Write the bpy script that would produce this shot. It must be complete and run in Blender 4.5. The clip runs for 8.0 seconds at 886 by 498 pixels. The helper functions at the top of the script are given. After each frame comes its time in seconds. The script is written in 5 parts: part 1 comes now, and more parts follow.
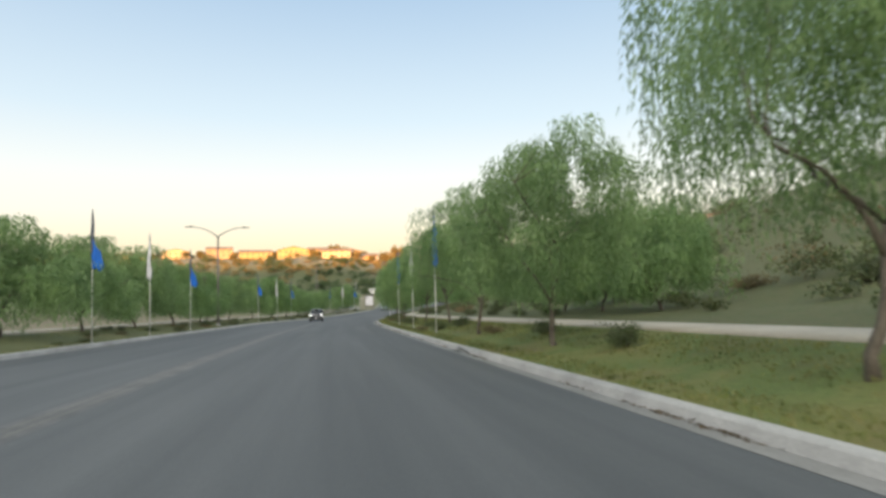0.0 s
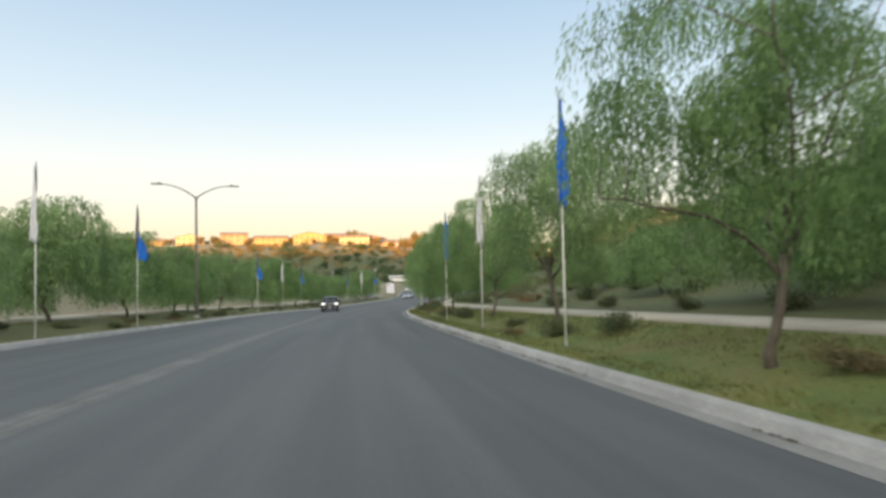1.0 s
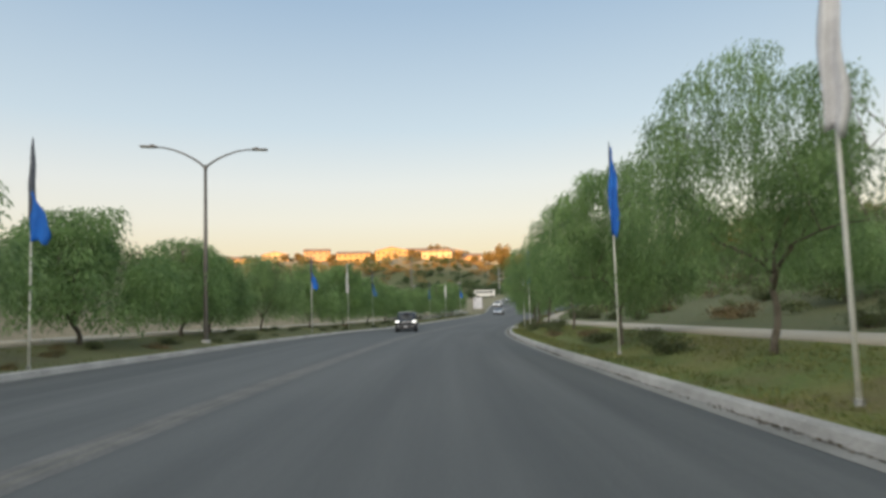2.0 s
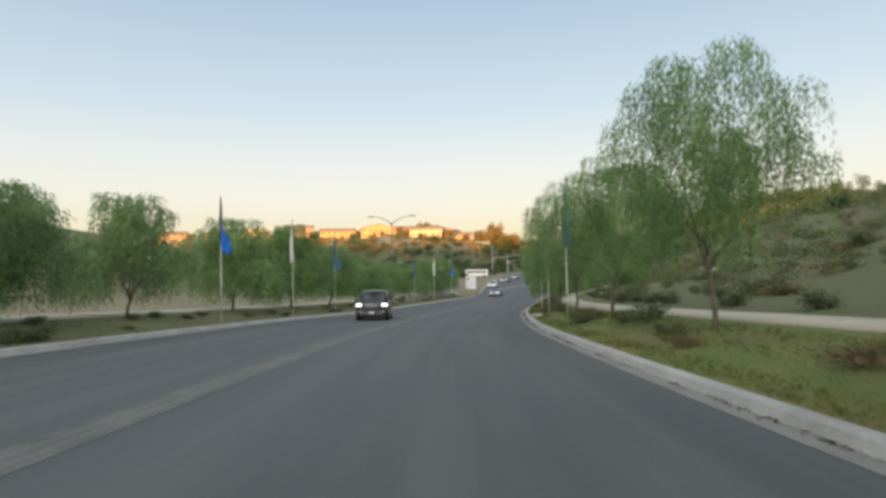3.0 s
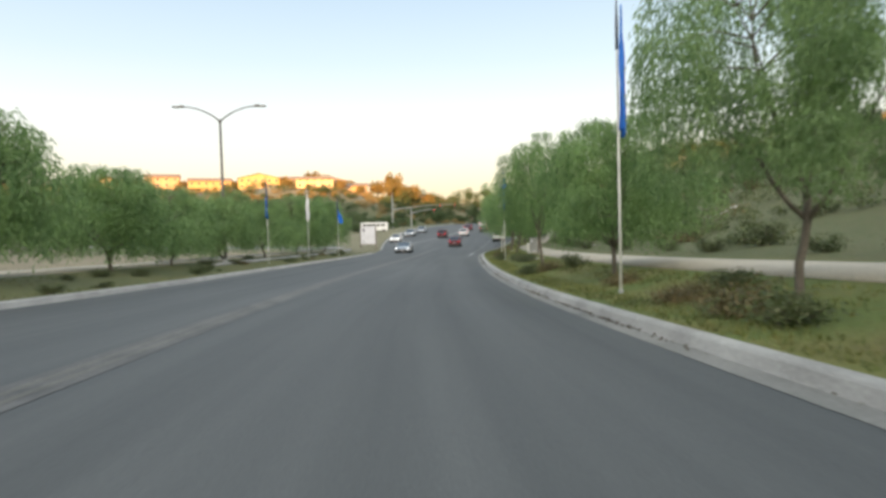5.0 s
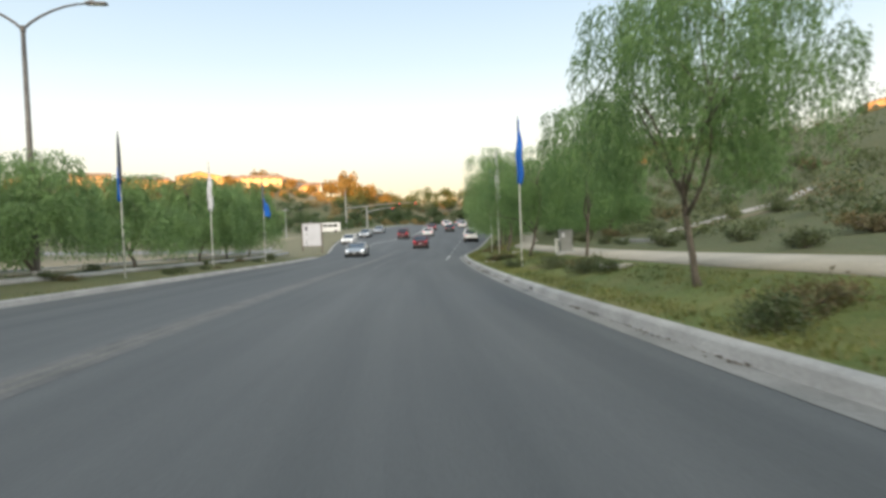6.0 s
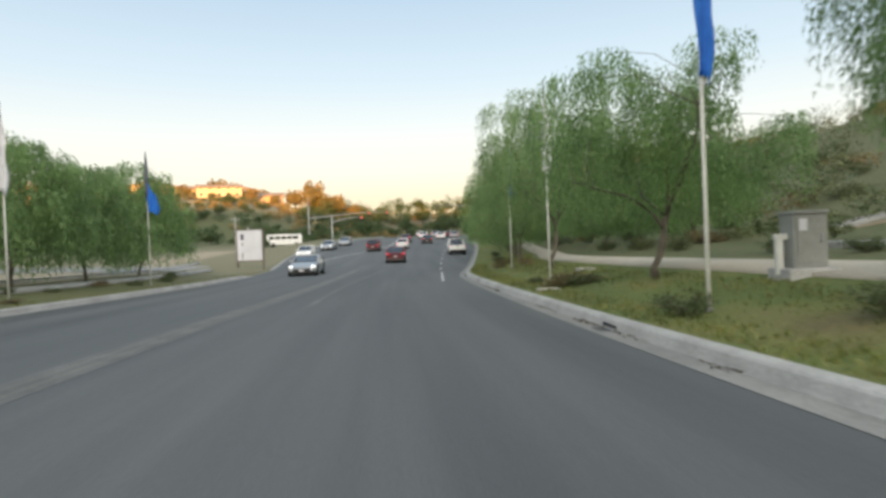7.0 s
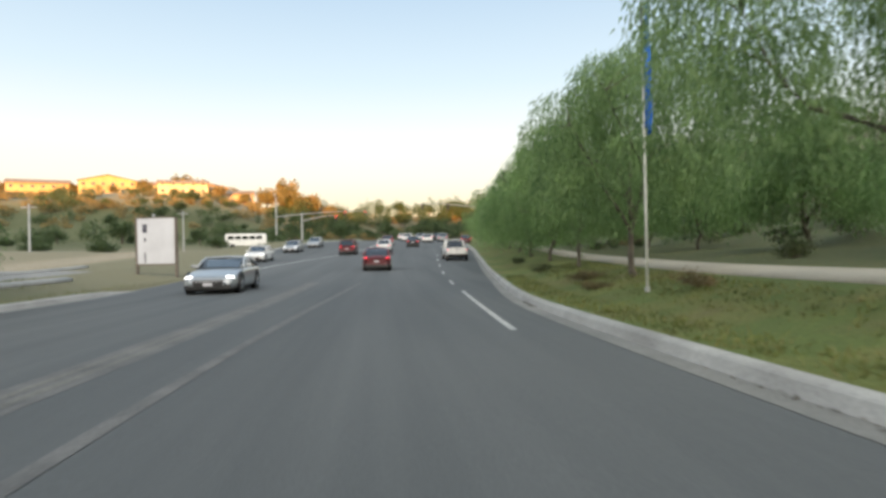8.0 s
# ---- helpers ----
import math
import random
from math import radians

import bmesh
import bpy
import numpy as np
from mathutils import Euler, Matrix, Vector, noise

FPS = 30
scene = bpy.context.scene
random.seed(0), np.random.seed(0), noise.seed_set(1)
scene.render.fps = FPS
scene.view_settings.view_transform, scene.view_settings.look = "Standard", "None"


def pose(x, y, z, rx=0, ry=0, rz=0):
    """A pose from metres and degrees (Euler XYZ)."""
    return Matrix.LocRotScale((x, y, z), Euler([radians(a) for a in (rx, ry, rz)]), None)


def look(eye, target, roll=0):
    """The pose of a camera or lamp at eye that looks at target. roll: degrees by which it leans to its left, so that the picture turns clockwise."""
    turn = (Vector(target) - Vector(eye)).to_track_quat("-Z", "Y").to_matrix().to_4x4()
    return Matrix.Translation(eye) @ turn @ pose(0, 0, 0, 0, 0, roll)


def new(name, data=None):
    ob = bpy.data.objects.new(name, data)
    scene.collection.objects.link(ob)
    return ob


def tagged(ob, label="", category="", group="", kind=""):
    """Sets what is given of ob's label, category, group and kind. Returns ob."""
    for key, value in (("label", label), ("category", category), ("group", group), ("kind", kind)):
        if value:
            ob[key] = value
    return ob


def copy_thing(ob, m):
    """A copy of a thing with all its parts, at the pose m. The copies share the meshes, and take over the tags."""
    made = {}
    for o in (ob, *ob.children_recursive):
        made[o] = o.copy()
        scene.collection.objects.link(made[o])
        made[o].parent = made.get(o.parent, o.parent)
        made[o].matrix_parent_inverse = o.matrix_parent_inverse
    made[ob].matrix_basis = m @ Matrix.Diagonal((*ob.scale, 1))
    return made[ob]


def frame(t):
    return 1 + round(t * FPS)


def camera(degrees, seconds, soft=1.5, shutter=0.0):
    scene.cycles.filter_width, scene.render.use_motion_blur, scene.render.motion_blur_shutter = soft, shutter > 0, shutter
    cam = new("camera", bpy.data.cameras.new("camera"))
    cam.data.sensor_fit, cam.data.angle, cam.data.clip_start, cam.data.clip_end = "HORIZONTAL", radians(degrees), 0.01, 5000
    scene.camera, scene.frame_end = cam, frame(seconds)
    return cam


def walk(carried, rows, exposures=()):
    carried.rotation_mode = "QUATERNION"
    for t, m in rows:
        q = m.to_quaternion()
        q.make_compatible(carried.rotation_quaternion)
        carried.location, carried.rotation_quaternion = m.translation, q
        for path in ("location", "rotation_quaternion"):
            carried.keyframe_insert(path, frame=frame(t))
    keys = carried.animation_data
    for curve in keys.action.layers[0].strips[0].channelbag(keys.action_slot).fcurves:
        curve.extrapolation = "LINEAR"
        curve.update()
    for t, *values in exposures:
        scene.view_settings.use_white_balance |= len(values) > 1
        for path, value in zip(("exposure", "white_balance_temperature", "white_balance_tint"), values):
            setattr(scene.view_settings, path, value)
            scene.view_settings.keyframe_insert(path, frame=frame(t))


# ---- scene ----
cam = camera(74.2, 8.0, soft=3.2, shutter=0.12)
PATH = [
    (0, (1.653, -1.167, 0.904), (1.573, 0.828, 1.02), -1.5),
    (0.5, (-0.128, 6.577, 0.614), (-0.233, 8.572, 0.715), -1.3),
    (0.8, (-1.200, 11.220, 0.377), (-1.321, 13.214, 0.479), -0.8),
    (1, (-1.926, 14.372, 0.212), (-2.066, 16.366, 0.292), -1.2),
    (1.2, (-2.664, 17.595, 0.059), (-2.886, 19.581, 0.135), -1.0),
    (1.5, (-3.756, 22.404, -0.155), (-4.144, 24.364, -0.078), -1.5),
    (2, (-5.461, 30.077, -0.508), (-5.875, 32.028, -0.365), -1.8),
    (2.2, (-6.130, 33.223, -0.648), (-6.559, 35.172, -0.510), -1.5),
    (3.3, (-9.725, 51.142, -1.451), (-10.054, 53.114, -1.401), -1.1),
    (3.5, (-10.343, 54.285, -1.617), (-10.609, 56.267, -1.589), -1.6),
    (4, (-11.729, 61.765, -2.033), (-11.888, 63.758, -2.095), -1.6),
    (4.5, (-12.677, 69.062, -2.352), (-12.786, 71.058, -2.425), -1.6),
    (4.7, (-12.994, 72.078, -2.483), (-13.075, 74.075, -2.555), -1.6),
    (6, (-14.473, 92.449, -3.305), (-14.359, 94.445, -3.371), -2.1),
    (6.5, (-14.652, 100.1, -3.499), (-14.487, 102.093, -3.55), -2.6),
    (7, (-14.598, 108.025, -3.772), (-14.382, 110.014, -3.793), -2.3),
    (7.5, (-14.584, 115.886, -3.915), (-14.325, 117.869, -3.93), -2.0),
    (8, (-14.385, 123.625, -4.072), (-14.095, 125.604, -4.075), -1.3),
]
walk(cam, [(t, look(eye, target, roll)) for t, eye, target, roll in PATH],
     exposures=[(0, 0.05), (1.5, 0.0), (1.9, -0.25), (2.4, -0.25), (3.4, -0.05), (4.2, 0.15), (6.0, 0.15), (6.8, 0.08), (7.4, -0.05), (8.0, 0.1)])


# ---- sky, sun ----
world = bpy.data.worlds.new("dusk_sky")
scene.world = world
world.use_nodes = True
wn, wl = world.node_tree.nodes, world.node_tree.links
wn.clear()
SUN_ELEVATION, SUN_AZIMUTH = radians(2.6), radians(188)
sky = wn.new("ShaderNodeTexSky")
sky.sky_type = "NISHITA"
sky.sun_disc = False
sky.sun_elevation, sky.sun_rotation = SUN_ELEVATION, SUN_AZIMUTH
geo = wn.new("ShaderNodeTexCoord")
split = wn.new("ShaderNodeSeparateXYZ")
wl.new(geo.outputs["Generated"], split.inputs[0])
ramp = wn.new("ShaderNodeValToRGB")
ramp.color_ramp.elements[0].position = 0.0
ramp.color_ramp.elements[0].color = (0.98, 0.74, 0.42, 1)
ramp.color_ramp.elements[1].position = 1.0
ramp.color_ramp.elements[1].color = (0.42, 0.52, 0.62, 1)
for at, c in ((0.06, (1.0, 0.88, 0.64)), (0.12, (1.0, 0.96, 0.85)), (0.18, (0.93, 0.95, 0.93)), (0.27, (0.70, 0.83, 0.93)), (0.45, (0.44, 0.60, 0.79))):
    ramp.color_ramp.elements.new(at).color = (*c, 1)
wl.new(split.outputs["Z"], ramp.inputs["Fac"])
back_dusk, back_sky, both = wn.new("ShaderNodeBackground"), wn.new("ShaderNodeBackground"), wn.new("ShaderNodeAddShader")
back_dusk.inputs["Strength"].default_value = 0.92
back_sky.inputs["Strength"].default_value = 0.06
# the western sky round the low sun, behind the start of the road, is brighter and warmer
west = wn.new("ShaderNodeMapRange")
west.interpolation_type = "SMOOTHSTEP"
west.inputs["From Min"].default_value, west.inputs["From Max"].default_value = 0.05, -1.0
west.inputs["To Min"].default_value, west.inputs["To Max"].default_value = 0.0, 1.0
wl.new(split.outputs["Y"], west.inputs["Value"])
warm = wn.new("ShaderNodeMix")
warm.data_type, warm.blend_type = "RGBA", "MIX"
warm.inputs[7].default_value = (3.9, 3.65, 3.2, 1)
wl.new(west.outputs["Result"], warm.inputs[0])
wl.new(ramp.outputs["Color"], warm.inputs[6])
wl.new(warm.outputs[2], back_dusk.inputs["Color"])
wl.new(sky.outputs["Color"], back_sky.inputs["Color"])
wl.new(back_dusk.outputs[0], both.inputs[0])
wl.new(back_sky.outputs[0], both.inputs[1])
world_out = wn.new("ShaderNodeOutputWorld")
wl.new(both.outputs[0], world_out.inputs["Surface"])

sun_data = bpy.data.lights.new("sun", "SUN")
sun_data.energy, sun_data.angle, sun_data.color = 13.0, radians(0.6), (1.0, 0.43, 0.08)
sun = new("sun", sun_data)
toward = Vector((math.sin(SUN_AZIMUTH) * math.cos(SUN_ELEVATION), math.cos(SUN_AZIMUTH) * math.cos(SUN_ELEVATION), math.sin(SUN_ELEVATION)))
sun.matrix_world = look(Vector((0, 0, 60)) + toward * 50, (0, 0, 60))


# ---- materials ----
def nodes_of(name):
    m = bpy.data.materials.new(name)
    m.use_nodes = True
    nt = m.node_tree
    return m, nt, nt.nodes["Principled BSDF"]


def ramp_node(nt, stops):
    r = nt.nodes.new("ShaderNodeValToRGB")
    e = r.color_ramp.elements
    e[0].position, e[0].color = stops[0][0], (*stops[0][1], 1)
    e[1].position, e[1].color = stops[-1][0], (*stops[-1][1], 1)
    for at, c in stops[1:-1]:
        e.new(at).color = (*c, 1)
    return r


def noise_node(nt, scale, detail=4.0, rough=0.6, vec=None, stretch=None):
    n = nt.nodes.new("ShaderNodeTexNoise")
    n.inputs["Scale"].default_value, n.inputs["Detail"].default_value, n.inputs["Roughness"].default_value = scale, detail, rough
    if vec is None:
        vec = nt.nodes.new("ShaderNodeTexCoord").outputs["Object"]
    if stretch:
        mp = nt.nodes.new("ShaderNodeMapping")
        mp.inputs["Scale"].default_value = stretch
        nt.links.new(vec, mp.inputs["Vector"])
        vec = mp.outputs["Vector"]
    nt.links.new(vec, n.inputs["Vector"])
    return n


def mixed(nt, kind, fac, a, b):
    x = nt.nodes.new("ShaderNodeMix")
    x.data_type, x.blend_type = "RGBA", kind
    for sock, v in ((x.inputs[0], fac), (x.inputs[6], a), (x.inputs[7], b)):
        if isinstance(v, bpy.types.NodeSocket):
            nt.links.new(v, sock)
        elif isinstance(v, tuple):
            sock.default_value = (*v, 1)
        else:
            sock.default_value = v
    return x.outputs[2]


def surf(name, dark, light, scale, rough=0.7, grain=40.0, bump=0.2, metal=0.0, coat=0.0, patch=0.25):
    """A surface of two tones at two scales, with fine relief."""
    m, nt, p = nodes_of(name)
    big = noise_node(nt, scale, 5)
    fine = noise_node(nt, grain, 3)
    r = ramp_node(nt, [(0.32, dark), (0.68, light)])
    nt.links.new(big.outputs["Fac"], r.inputs["Fac"])
    fr = ramp_node(nt, [(0.3, (1 - patch,) * 3), (0.7, (1 + patch * 0.4,) * 3)])
    nt.links.new(fine.outputs["Fac"], fr.inputs["Fac"])
    nt.links.new(mixed(nt, "MULTIPLY", 1.0, r.outputs["Color"], fr.outputs["Color"]), p.inputs["Base Color"])
    p.inputs["Roughness"].default_value, p.inputs["Metallic"].default_value = rough, metal
    p.inputs["Coat Weight"].default_value = coat
    if bump:
        b = nt.nodes.new("ShaderNodeBump")
        b.inputs["Strength"].default_value, b.inputs["Distance"].default_value = bump, 0.02
        nt.links.new(fine.outputs["Fac"], b.inputs["Height"])
        nt.links.new(b.outputs["Normal"], p.inputs["Normal"])
    return m


def leafy(name, tones, through_light=0.35):
    m, nt, p = nodes_of(name)
    g = nt.nodes.new("ShaderNodeNewGeometry")
    r = ramp_node(nt, [(i / (len(tones) - 1), c) for i, c in enumerate(tones)])
    nt.links.new(g.outputs["Random Per Island"], r.inputs["Fac"])
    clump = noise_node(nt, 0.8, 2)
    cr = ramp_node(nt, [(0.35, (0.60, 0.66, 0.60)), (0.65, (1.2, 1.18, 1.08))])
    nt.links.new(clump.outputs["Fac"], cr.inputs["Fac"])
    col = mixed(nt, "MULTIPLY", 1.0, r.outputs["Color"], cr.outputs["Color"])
    info = nt.nodes.new("ShaderNodeObjectInfo")
    orr = ramp_node(nt, [(0.0, (0.85, 0.9, 0.8)), (1.0, (1.12, 1.06, 1.1))])
    nt.links.new(info.outputs["Random"], orr.inputs["Fac"])
    col = mixed(nt, "MULTIPLY", 1.0, col, orr.outputs["Color"])
    nt.links.new(col, p.inputs["Base Color"])
    p.inputs["Roughness"].default_value = 0.55
    t = nt.nodes.new("ShaderNodeBsdfTranslucent")
    nt.links.new(col, t.inputs["Color"])
    mx = nt.nodes.new("ShaderNodeMixShader")
    mx.inputs[0].default_value = through_light
    nt.links.new(p.outputs[0], mx.inputs[1])
    nt.links.new(t.outputs[0], mx.inputs[2])
    nt.links.new(mx.outputs[0], nt.nodes["Material Output"].inputs["Surface"])
    return m


def asphalt_material():
    m, nt, p = nodes_of("asphalt")
    uv = nt.nodes.new("ShaderNodeUVMap")
    uv.uv_map = "lane"
    streak = noise_node(nt, 1.0, 4, 0.55, uv.outputs["UV"], (1.1, 0.035, 1))
    broad = noise_node(nt, 1.0, 3, 0.5, uv.outputs["UV"], (0.22, 0.06, 1))
    grit = noise_node(nt, 60, 2)
    r = ramp_node(nt, [(0.3, (0.076, 0.083, 0.087)), (0.7, (0.118, 0.126, 0.129))])
    nt.links.new(streak.outputs["Fac"], r.inputs["Fac"])
    b = ramp_node(nt, [(0.3, (0.86, 0.87, 0.88)), (0.7, (1.1, 1.09, 1.07))])
    nt.links.new(broad.outputs["Fac"], b.inputs["Fac"])
    g = ramp_node(nt, [(0.3, (0.78, 0.78, 0.78)), (0.7, (1.12, 1.12, 1.12))])
    nt.links.new(grit.outputs["Fac"], g.inputs["Fac"])
    c = mixed(nt, "MULTIPLY", 1.0, r.outputs["Color"], b.outputs["Color"])
    nt.links.new(mixed(nt, "MULTIPLY", 1.0, c, g.outputs["Color"]), p.inputs["Base Color"])
    p.inputs["Roughness"].default_value = 0.8
    bp = nt.nodes.new("ShaderNodeBump")
    bp.inputs["Strength"].default_value, bp.inputs["Distance"].default_value = 0.35, 0.01
    nt.links.new(grit.outputs["Fac"], bp.inputs["Height"])
    nt.links.new(bp.outputs["Normal"], p.inputs["Normal"])
    return m


def ground_material():
    """Grass near the kerbs, dry scrub and bare earth further out, by the painted cover layer."""
    m, nt, p = nodes_of("ground_cover")
    cover = nt.nodes.new("ShaderNodeVertexColor")
    cover.layer_name = "cover"
    sp = nt.nodes.new("ShaderNodeSeparateColor")
    nt.links.new(cover.outputs["Color"], sp.inputs[0])
    n1, n2, n3 = noise_node(nt, 0.35, 5), noise_node(nt, 2.2, 5, 0.7), noise_node(nt, 18, 4, 0.7)
    grass = ramp_node(nt, [(0.3, (0.135, 0.142, 0.05)), (0.45, (0.115, 0.16, 0.04)), (0.58, (0.175, 0.18, 0.055)), (0.72, (0.16, 0.13, 0.06))])
    nt.links.new(n1.outputs["Fac"], grass.inputs["Fac"])
    dry = ramp_node(nt, [(0.3, (0.065, 0.088, 0.034)), (0.46, (0.12, 0.118, 0.055)), (0.58, (0.078, 0.108, 0.04)), (0.72, (0.12, 0.10, 0.052))])
    nt.links.new(n2.outputs["Fac"], dry.inputs["Fac"])
    earth = ramp_node(nt, [(0.3, (0.30, 0.25, 0.18)), (0.7, (0.42, 0.36, 0.27))])
    nt.links.new(n2.outputs["Fac"], earth.inputs["Fac"])
    c = mixed(nt, "MIX", sp.outputs["Red"], dry.outputs["Color"], grass.outputs["Color"])
    c = mixed(nt, "MIX", sp.outputs["Green"], c, earth.outputs["Color"])
    f = ramp_node(nt, [(0.3, (0.62, 0.64, 0.6)), (0.7, (1.2, 1.18, 1.15))])
    nt.links.new(n3.outputs["Fac"], f.inputs["Fac"])
    nt.links.new(mixed(nt, "MULTIPLY", 1.0, c, f.outputs["Color"]), p.inputs["Base Color"])
    p.inputs["Roughness"].default_value = 0.95
    bp = nt.nodes.new("ShaderNodeBump")
    bp.inputs["Strength"].default_value, bp.inputs["Distance"].default_value = 0.6, 0.06
    nt.links.new(n3.outputs["Fac"], bp.inputs["Height"])
    nt.links.new(bp.outputs["Normal"], p.inputs["Normal"])
    return m


def glow(name, color, strength, base=(0.8, 0.8, 0.8)):
    m, nt, p = nodes_of(name)
    p.inputs["Base Color"].default_value = (*base, 1)
    p.inputs["Emission Color"].default_value = (*color, 1)
    p.inputs["Emission Strength"].default_value = strength
    p.inputs["Roughness"].default_value = 0.2
    return m


ASPHALT = asphalt_material()
COVER = ground_material()
CONCRETE = surf("kerb_concrete", (0.30, 0.295, 0.285), (0.47, 0.465, 0.45), 0.8, 0.85, 30, 0.25)
GUTTER = surf("gutter_concrete", (0.20, 0.20, 0.19), (0.30, 0.295, 0.28), 0.7, 0.85, 25, 0.25)
WALKWAY = surf("walkway_concrete", (0.40, 0.36, 0.29), (0.54, 0.485, 0.395), 0.5, 0.9, 22, 0.25)
YELLOW = surf("yellow_road_paint", (0.125, 0.123, 0.112), (0.195, 0.19, 0.168), 1.5, 0.7, 30, 0.2, patch=0.5)
TRODDEN = surf("trodden_earth", (0.20, 0.165, 0.12), (0.30, 0.25, 0.19), 0.5, 0.95, 20, 0.4)
WHITE_LINE = surf("white_road_paint", (0.36, 0.36, 0.35), (0.62, 0.62, 0.60), 1.5, 0.7, 30, 0.2, patch=0.4)
FAINT_LINE = surf("worn_road_paint", (0.095, 0.096, 0.096), (0.172, 0.17, 0.166), 1.5, 0.75, 30, 0.2, patch=0.4)
TAR = surf("tar_seam", (0.05, 0.05, 0.052), (0.08, 0.08, 0.08), 2.0, 0.6, 30, 0.1)
BARK = surf("bark", (0.085, 0.07, 0.055), (0.17, 0.145, 0.115), 3.0, 0.9, 26, 0.8)
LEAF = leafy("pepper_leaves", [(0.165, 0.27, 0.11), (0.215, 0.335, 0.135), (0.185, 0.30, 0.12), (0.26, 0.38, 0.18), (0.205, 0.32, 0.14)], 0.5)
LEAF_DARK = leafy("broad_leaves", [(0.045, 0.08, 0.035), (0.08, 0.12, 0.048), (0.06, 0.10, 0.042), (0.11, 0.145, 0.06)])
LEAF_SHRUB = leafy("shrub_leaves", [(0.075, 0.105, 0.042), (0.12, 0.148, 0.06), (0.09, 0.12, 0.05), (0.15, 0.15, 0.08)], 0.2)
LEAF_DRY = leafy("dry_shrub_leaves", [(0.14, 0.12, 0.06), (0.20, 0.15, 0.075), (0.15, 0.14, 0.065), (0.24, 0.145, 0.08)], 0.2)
# dry tan leaves, with the low sun's orange put into their tones
LEAF_SUN_TONED = leafy("sun_toned_hill_leaves", [(0.17, 0.14, 0.06), (0.25, 0.19, 0.075), (0.19, 0.16, 0.065), (0.32, 0.22, 0.10)], 0.2)
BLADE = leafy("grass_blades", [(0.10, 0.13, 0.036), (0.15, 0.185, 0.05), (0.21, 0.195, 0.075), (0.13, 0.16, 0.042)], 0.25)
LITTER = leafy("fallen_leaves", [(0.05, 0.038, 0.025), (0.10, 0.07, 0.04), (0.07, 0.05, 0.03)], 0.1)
POLE_WHITE = surf("white_pole_paint", (0.62, 0.62, 0.58), (0.78, 0.77, 0.73), 3.0, 0.45, 60, 0.05)
FLAG_BLUE = surf("blue_flag_cloth", (0.004, 0.09, 0.42), (0.01, 0.155, 0.60), 2.5, 0.75, 90, 0.15)
FLAG_WHITE = surf("white_flag_cloth", (0.50, 0.50, 0.53), (0.72, 0.72, 0.75), 2.5, 0.75, 90, 0.15)
SLEEVE = surf("dark_flag_sleeve", (0.05, 0.06, 0.08), (0.10, 0.11, 0.14), 3.0, 0.7, 70, 0.1)
BRONZE = surf("bronze_lamp_metal", (0.10, 0.09, 0.085), (0.17, 0.155, 0.14), 2.0, 0.45, 60, 0.05, metal=0.4)
STEEL = surf("galvanised_steel", (0.34, 0.35, 0.36), (0.50, 0.51, 0.52), 2.0, 0.45, 60, 0.05, metal=0.6)
PANEL_WHITE = surf("white_sign_panel", (0.52, 0.52, 0.56), (0.62, 0.62, 0.66), 0.9, 0.5, 60, 0.03, patch=0.1)
TIMBER = surf("weathered_timber", (0.11, 0.09, 0.075), (0.19, 0.155, 0.13), 3.0, 0.8, 40, 0.4)
CABINET = surf("grey_cabinet_paint", (0.22, 0.225, 0.21), (0.31, 0.315, 0.30), 1.5, 0.6, 60, 0.05)
INK = surf("dark_sign_ink", (0.05, 0.05, 0.07), (0.09, 0.09, 0.12), 3.0, 0.6, 50, 0.0)
STUCCO = surf("cream_stucco", (0.40, 0.29, 0.13), (0.49, 0.36, 0.18), 0.5, 0.9, 12, 0.2)
STUCCO_PALE = surf("pale_stucco", (0.50, 0.40, 0.26), (0.60, 0.49, 0.34), 0.5, 0.9, 12, 0.2)
STUCCO_TAN = surf("tan_stucco", (0.38, 0.27, 0.17), (0.48, 0.35, 0.23), 0.5, 0.9, 12, 0.2)
ROOF_TILE = surf("clay_roof_tile", (0.20, 0.155, 0.12), (0.30, 0.235, 0.18), 0.8, 0.85, 9, 0.5)
WINDOW_DARK = surf("house_window_glass", (0.04, 0.045, 0.05), (0.09, 0.095, 0.10), 0.6, 0.12, 20, 0.0)
RUBBER = surf("tyre_rubber", (0.018, 0.018, 0.018), (0.035, 0.035, 0.035), 4.0, 0.85, 60, 0.2)
ALLOY = surf("wheel_alloy", (0.40, 0.40, 0.41), (0.56, 0.56, 0.57), 3.0, 0.3, 60, 0.0, metal=0.9)
TRIM_BLACK = surf("black_plastic_trim", (0.015, 0.015, 0.016), (0.03, 0.03, 0.031), 3.0, 0.55, 60, 0.05)
GLASS_DARK = surf("tinted_car_glass", (0.012, 0.014, 0.018), (0.02, 0.024, 0.03), 2.0, 0.06, 30, 0.0)
GLASS_DARK.node_tree.nodes["Principled BSDF"].inputs["IOR"].default_value = 1.9
CAR_GREY = surf("dark_grey_car_paint", (0.04, 0.046, 0.056), (0.055, 0.062, 0.075), 1.0, 0.25, 200, 0.0, 0.5, 1.0, 0.1)
CAR_SILVER = surf("silver_car_paint", (0.36, 0.38, 0.40), (0.42, 0.44, 0.46), 1.0, 0.3, 200, 0.0, 0.5, 0.6, 0.1)
CAR_RED = surf("dark_red_car_paint", (0.085, 0.011, 0.016), (0.12, 0.015, 0.02), 1.0, 0.32, 200, 0.0, 0.2, 0.6, 0.1)
CAR_WHITE = surf("white_car_paint", (0.66, 0.66, 0.66), (0.76, 0.76, 0.75), 1.0, 0.35, 200, 0.0, 0.0, 0.5, 0.1)
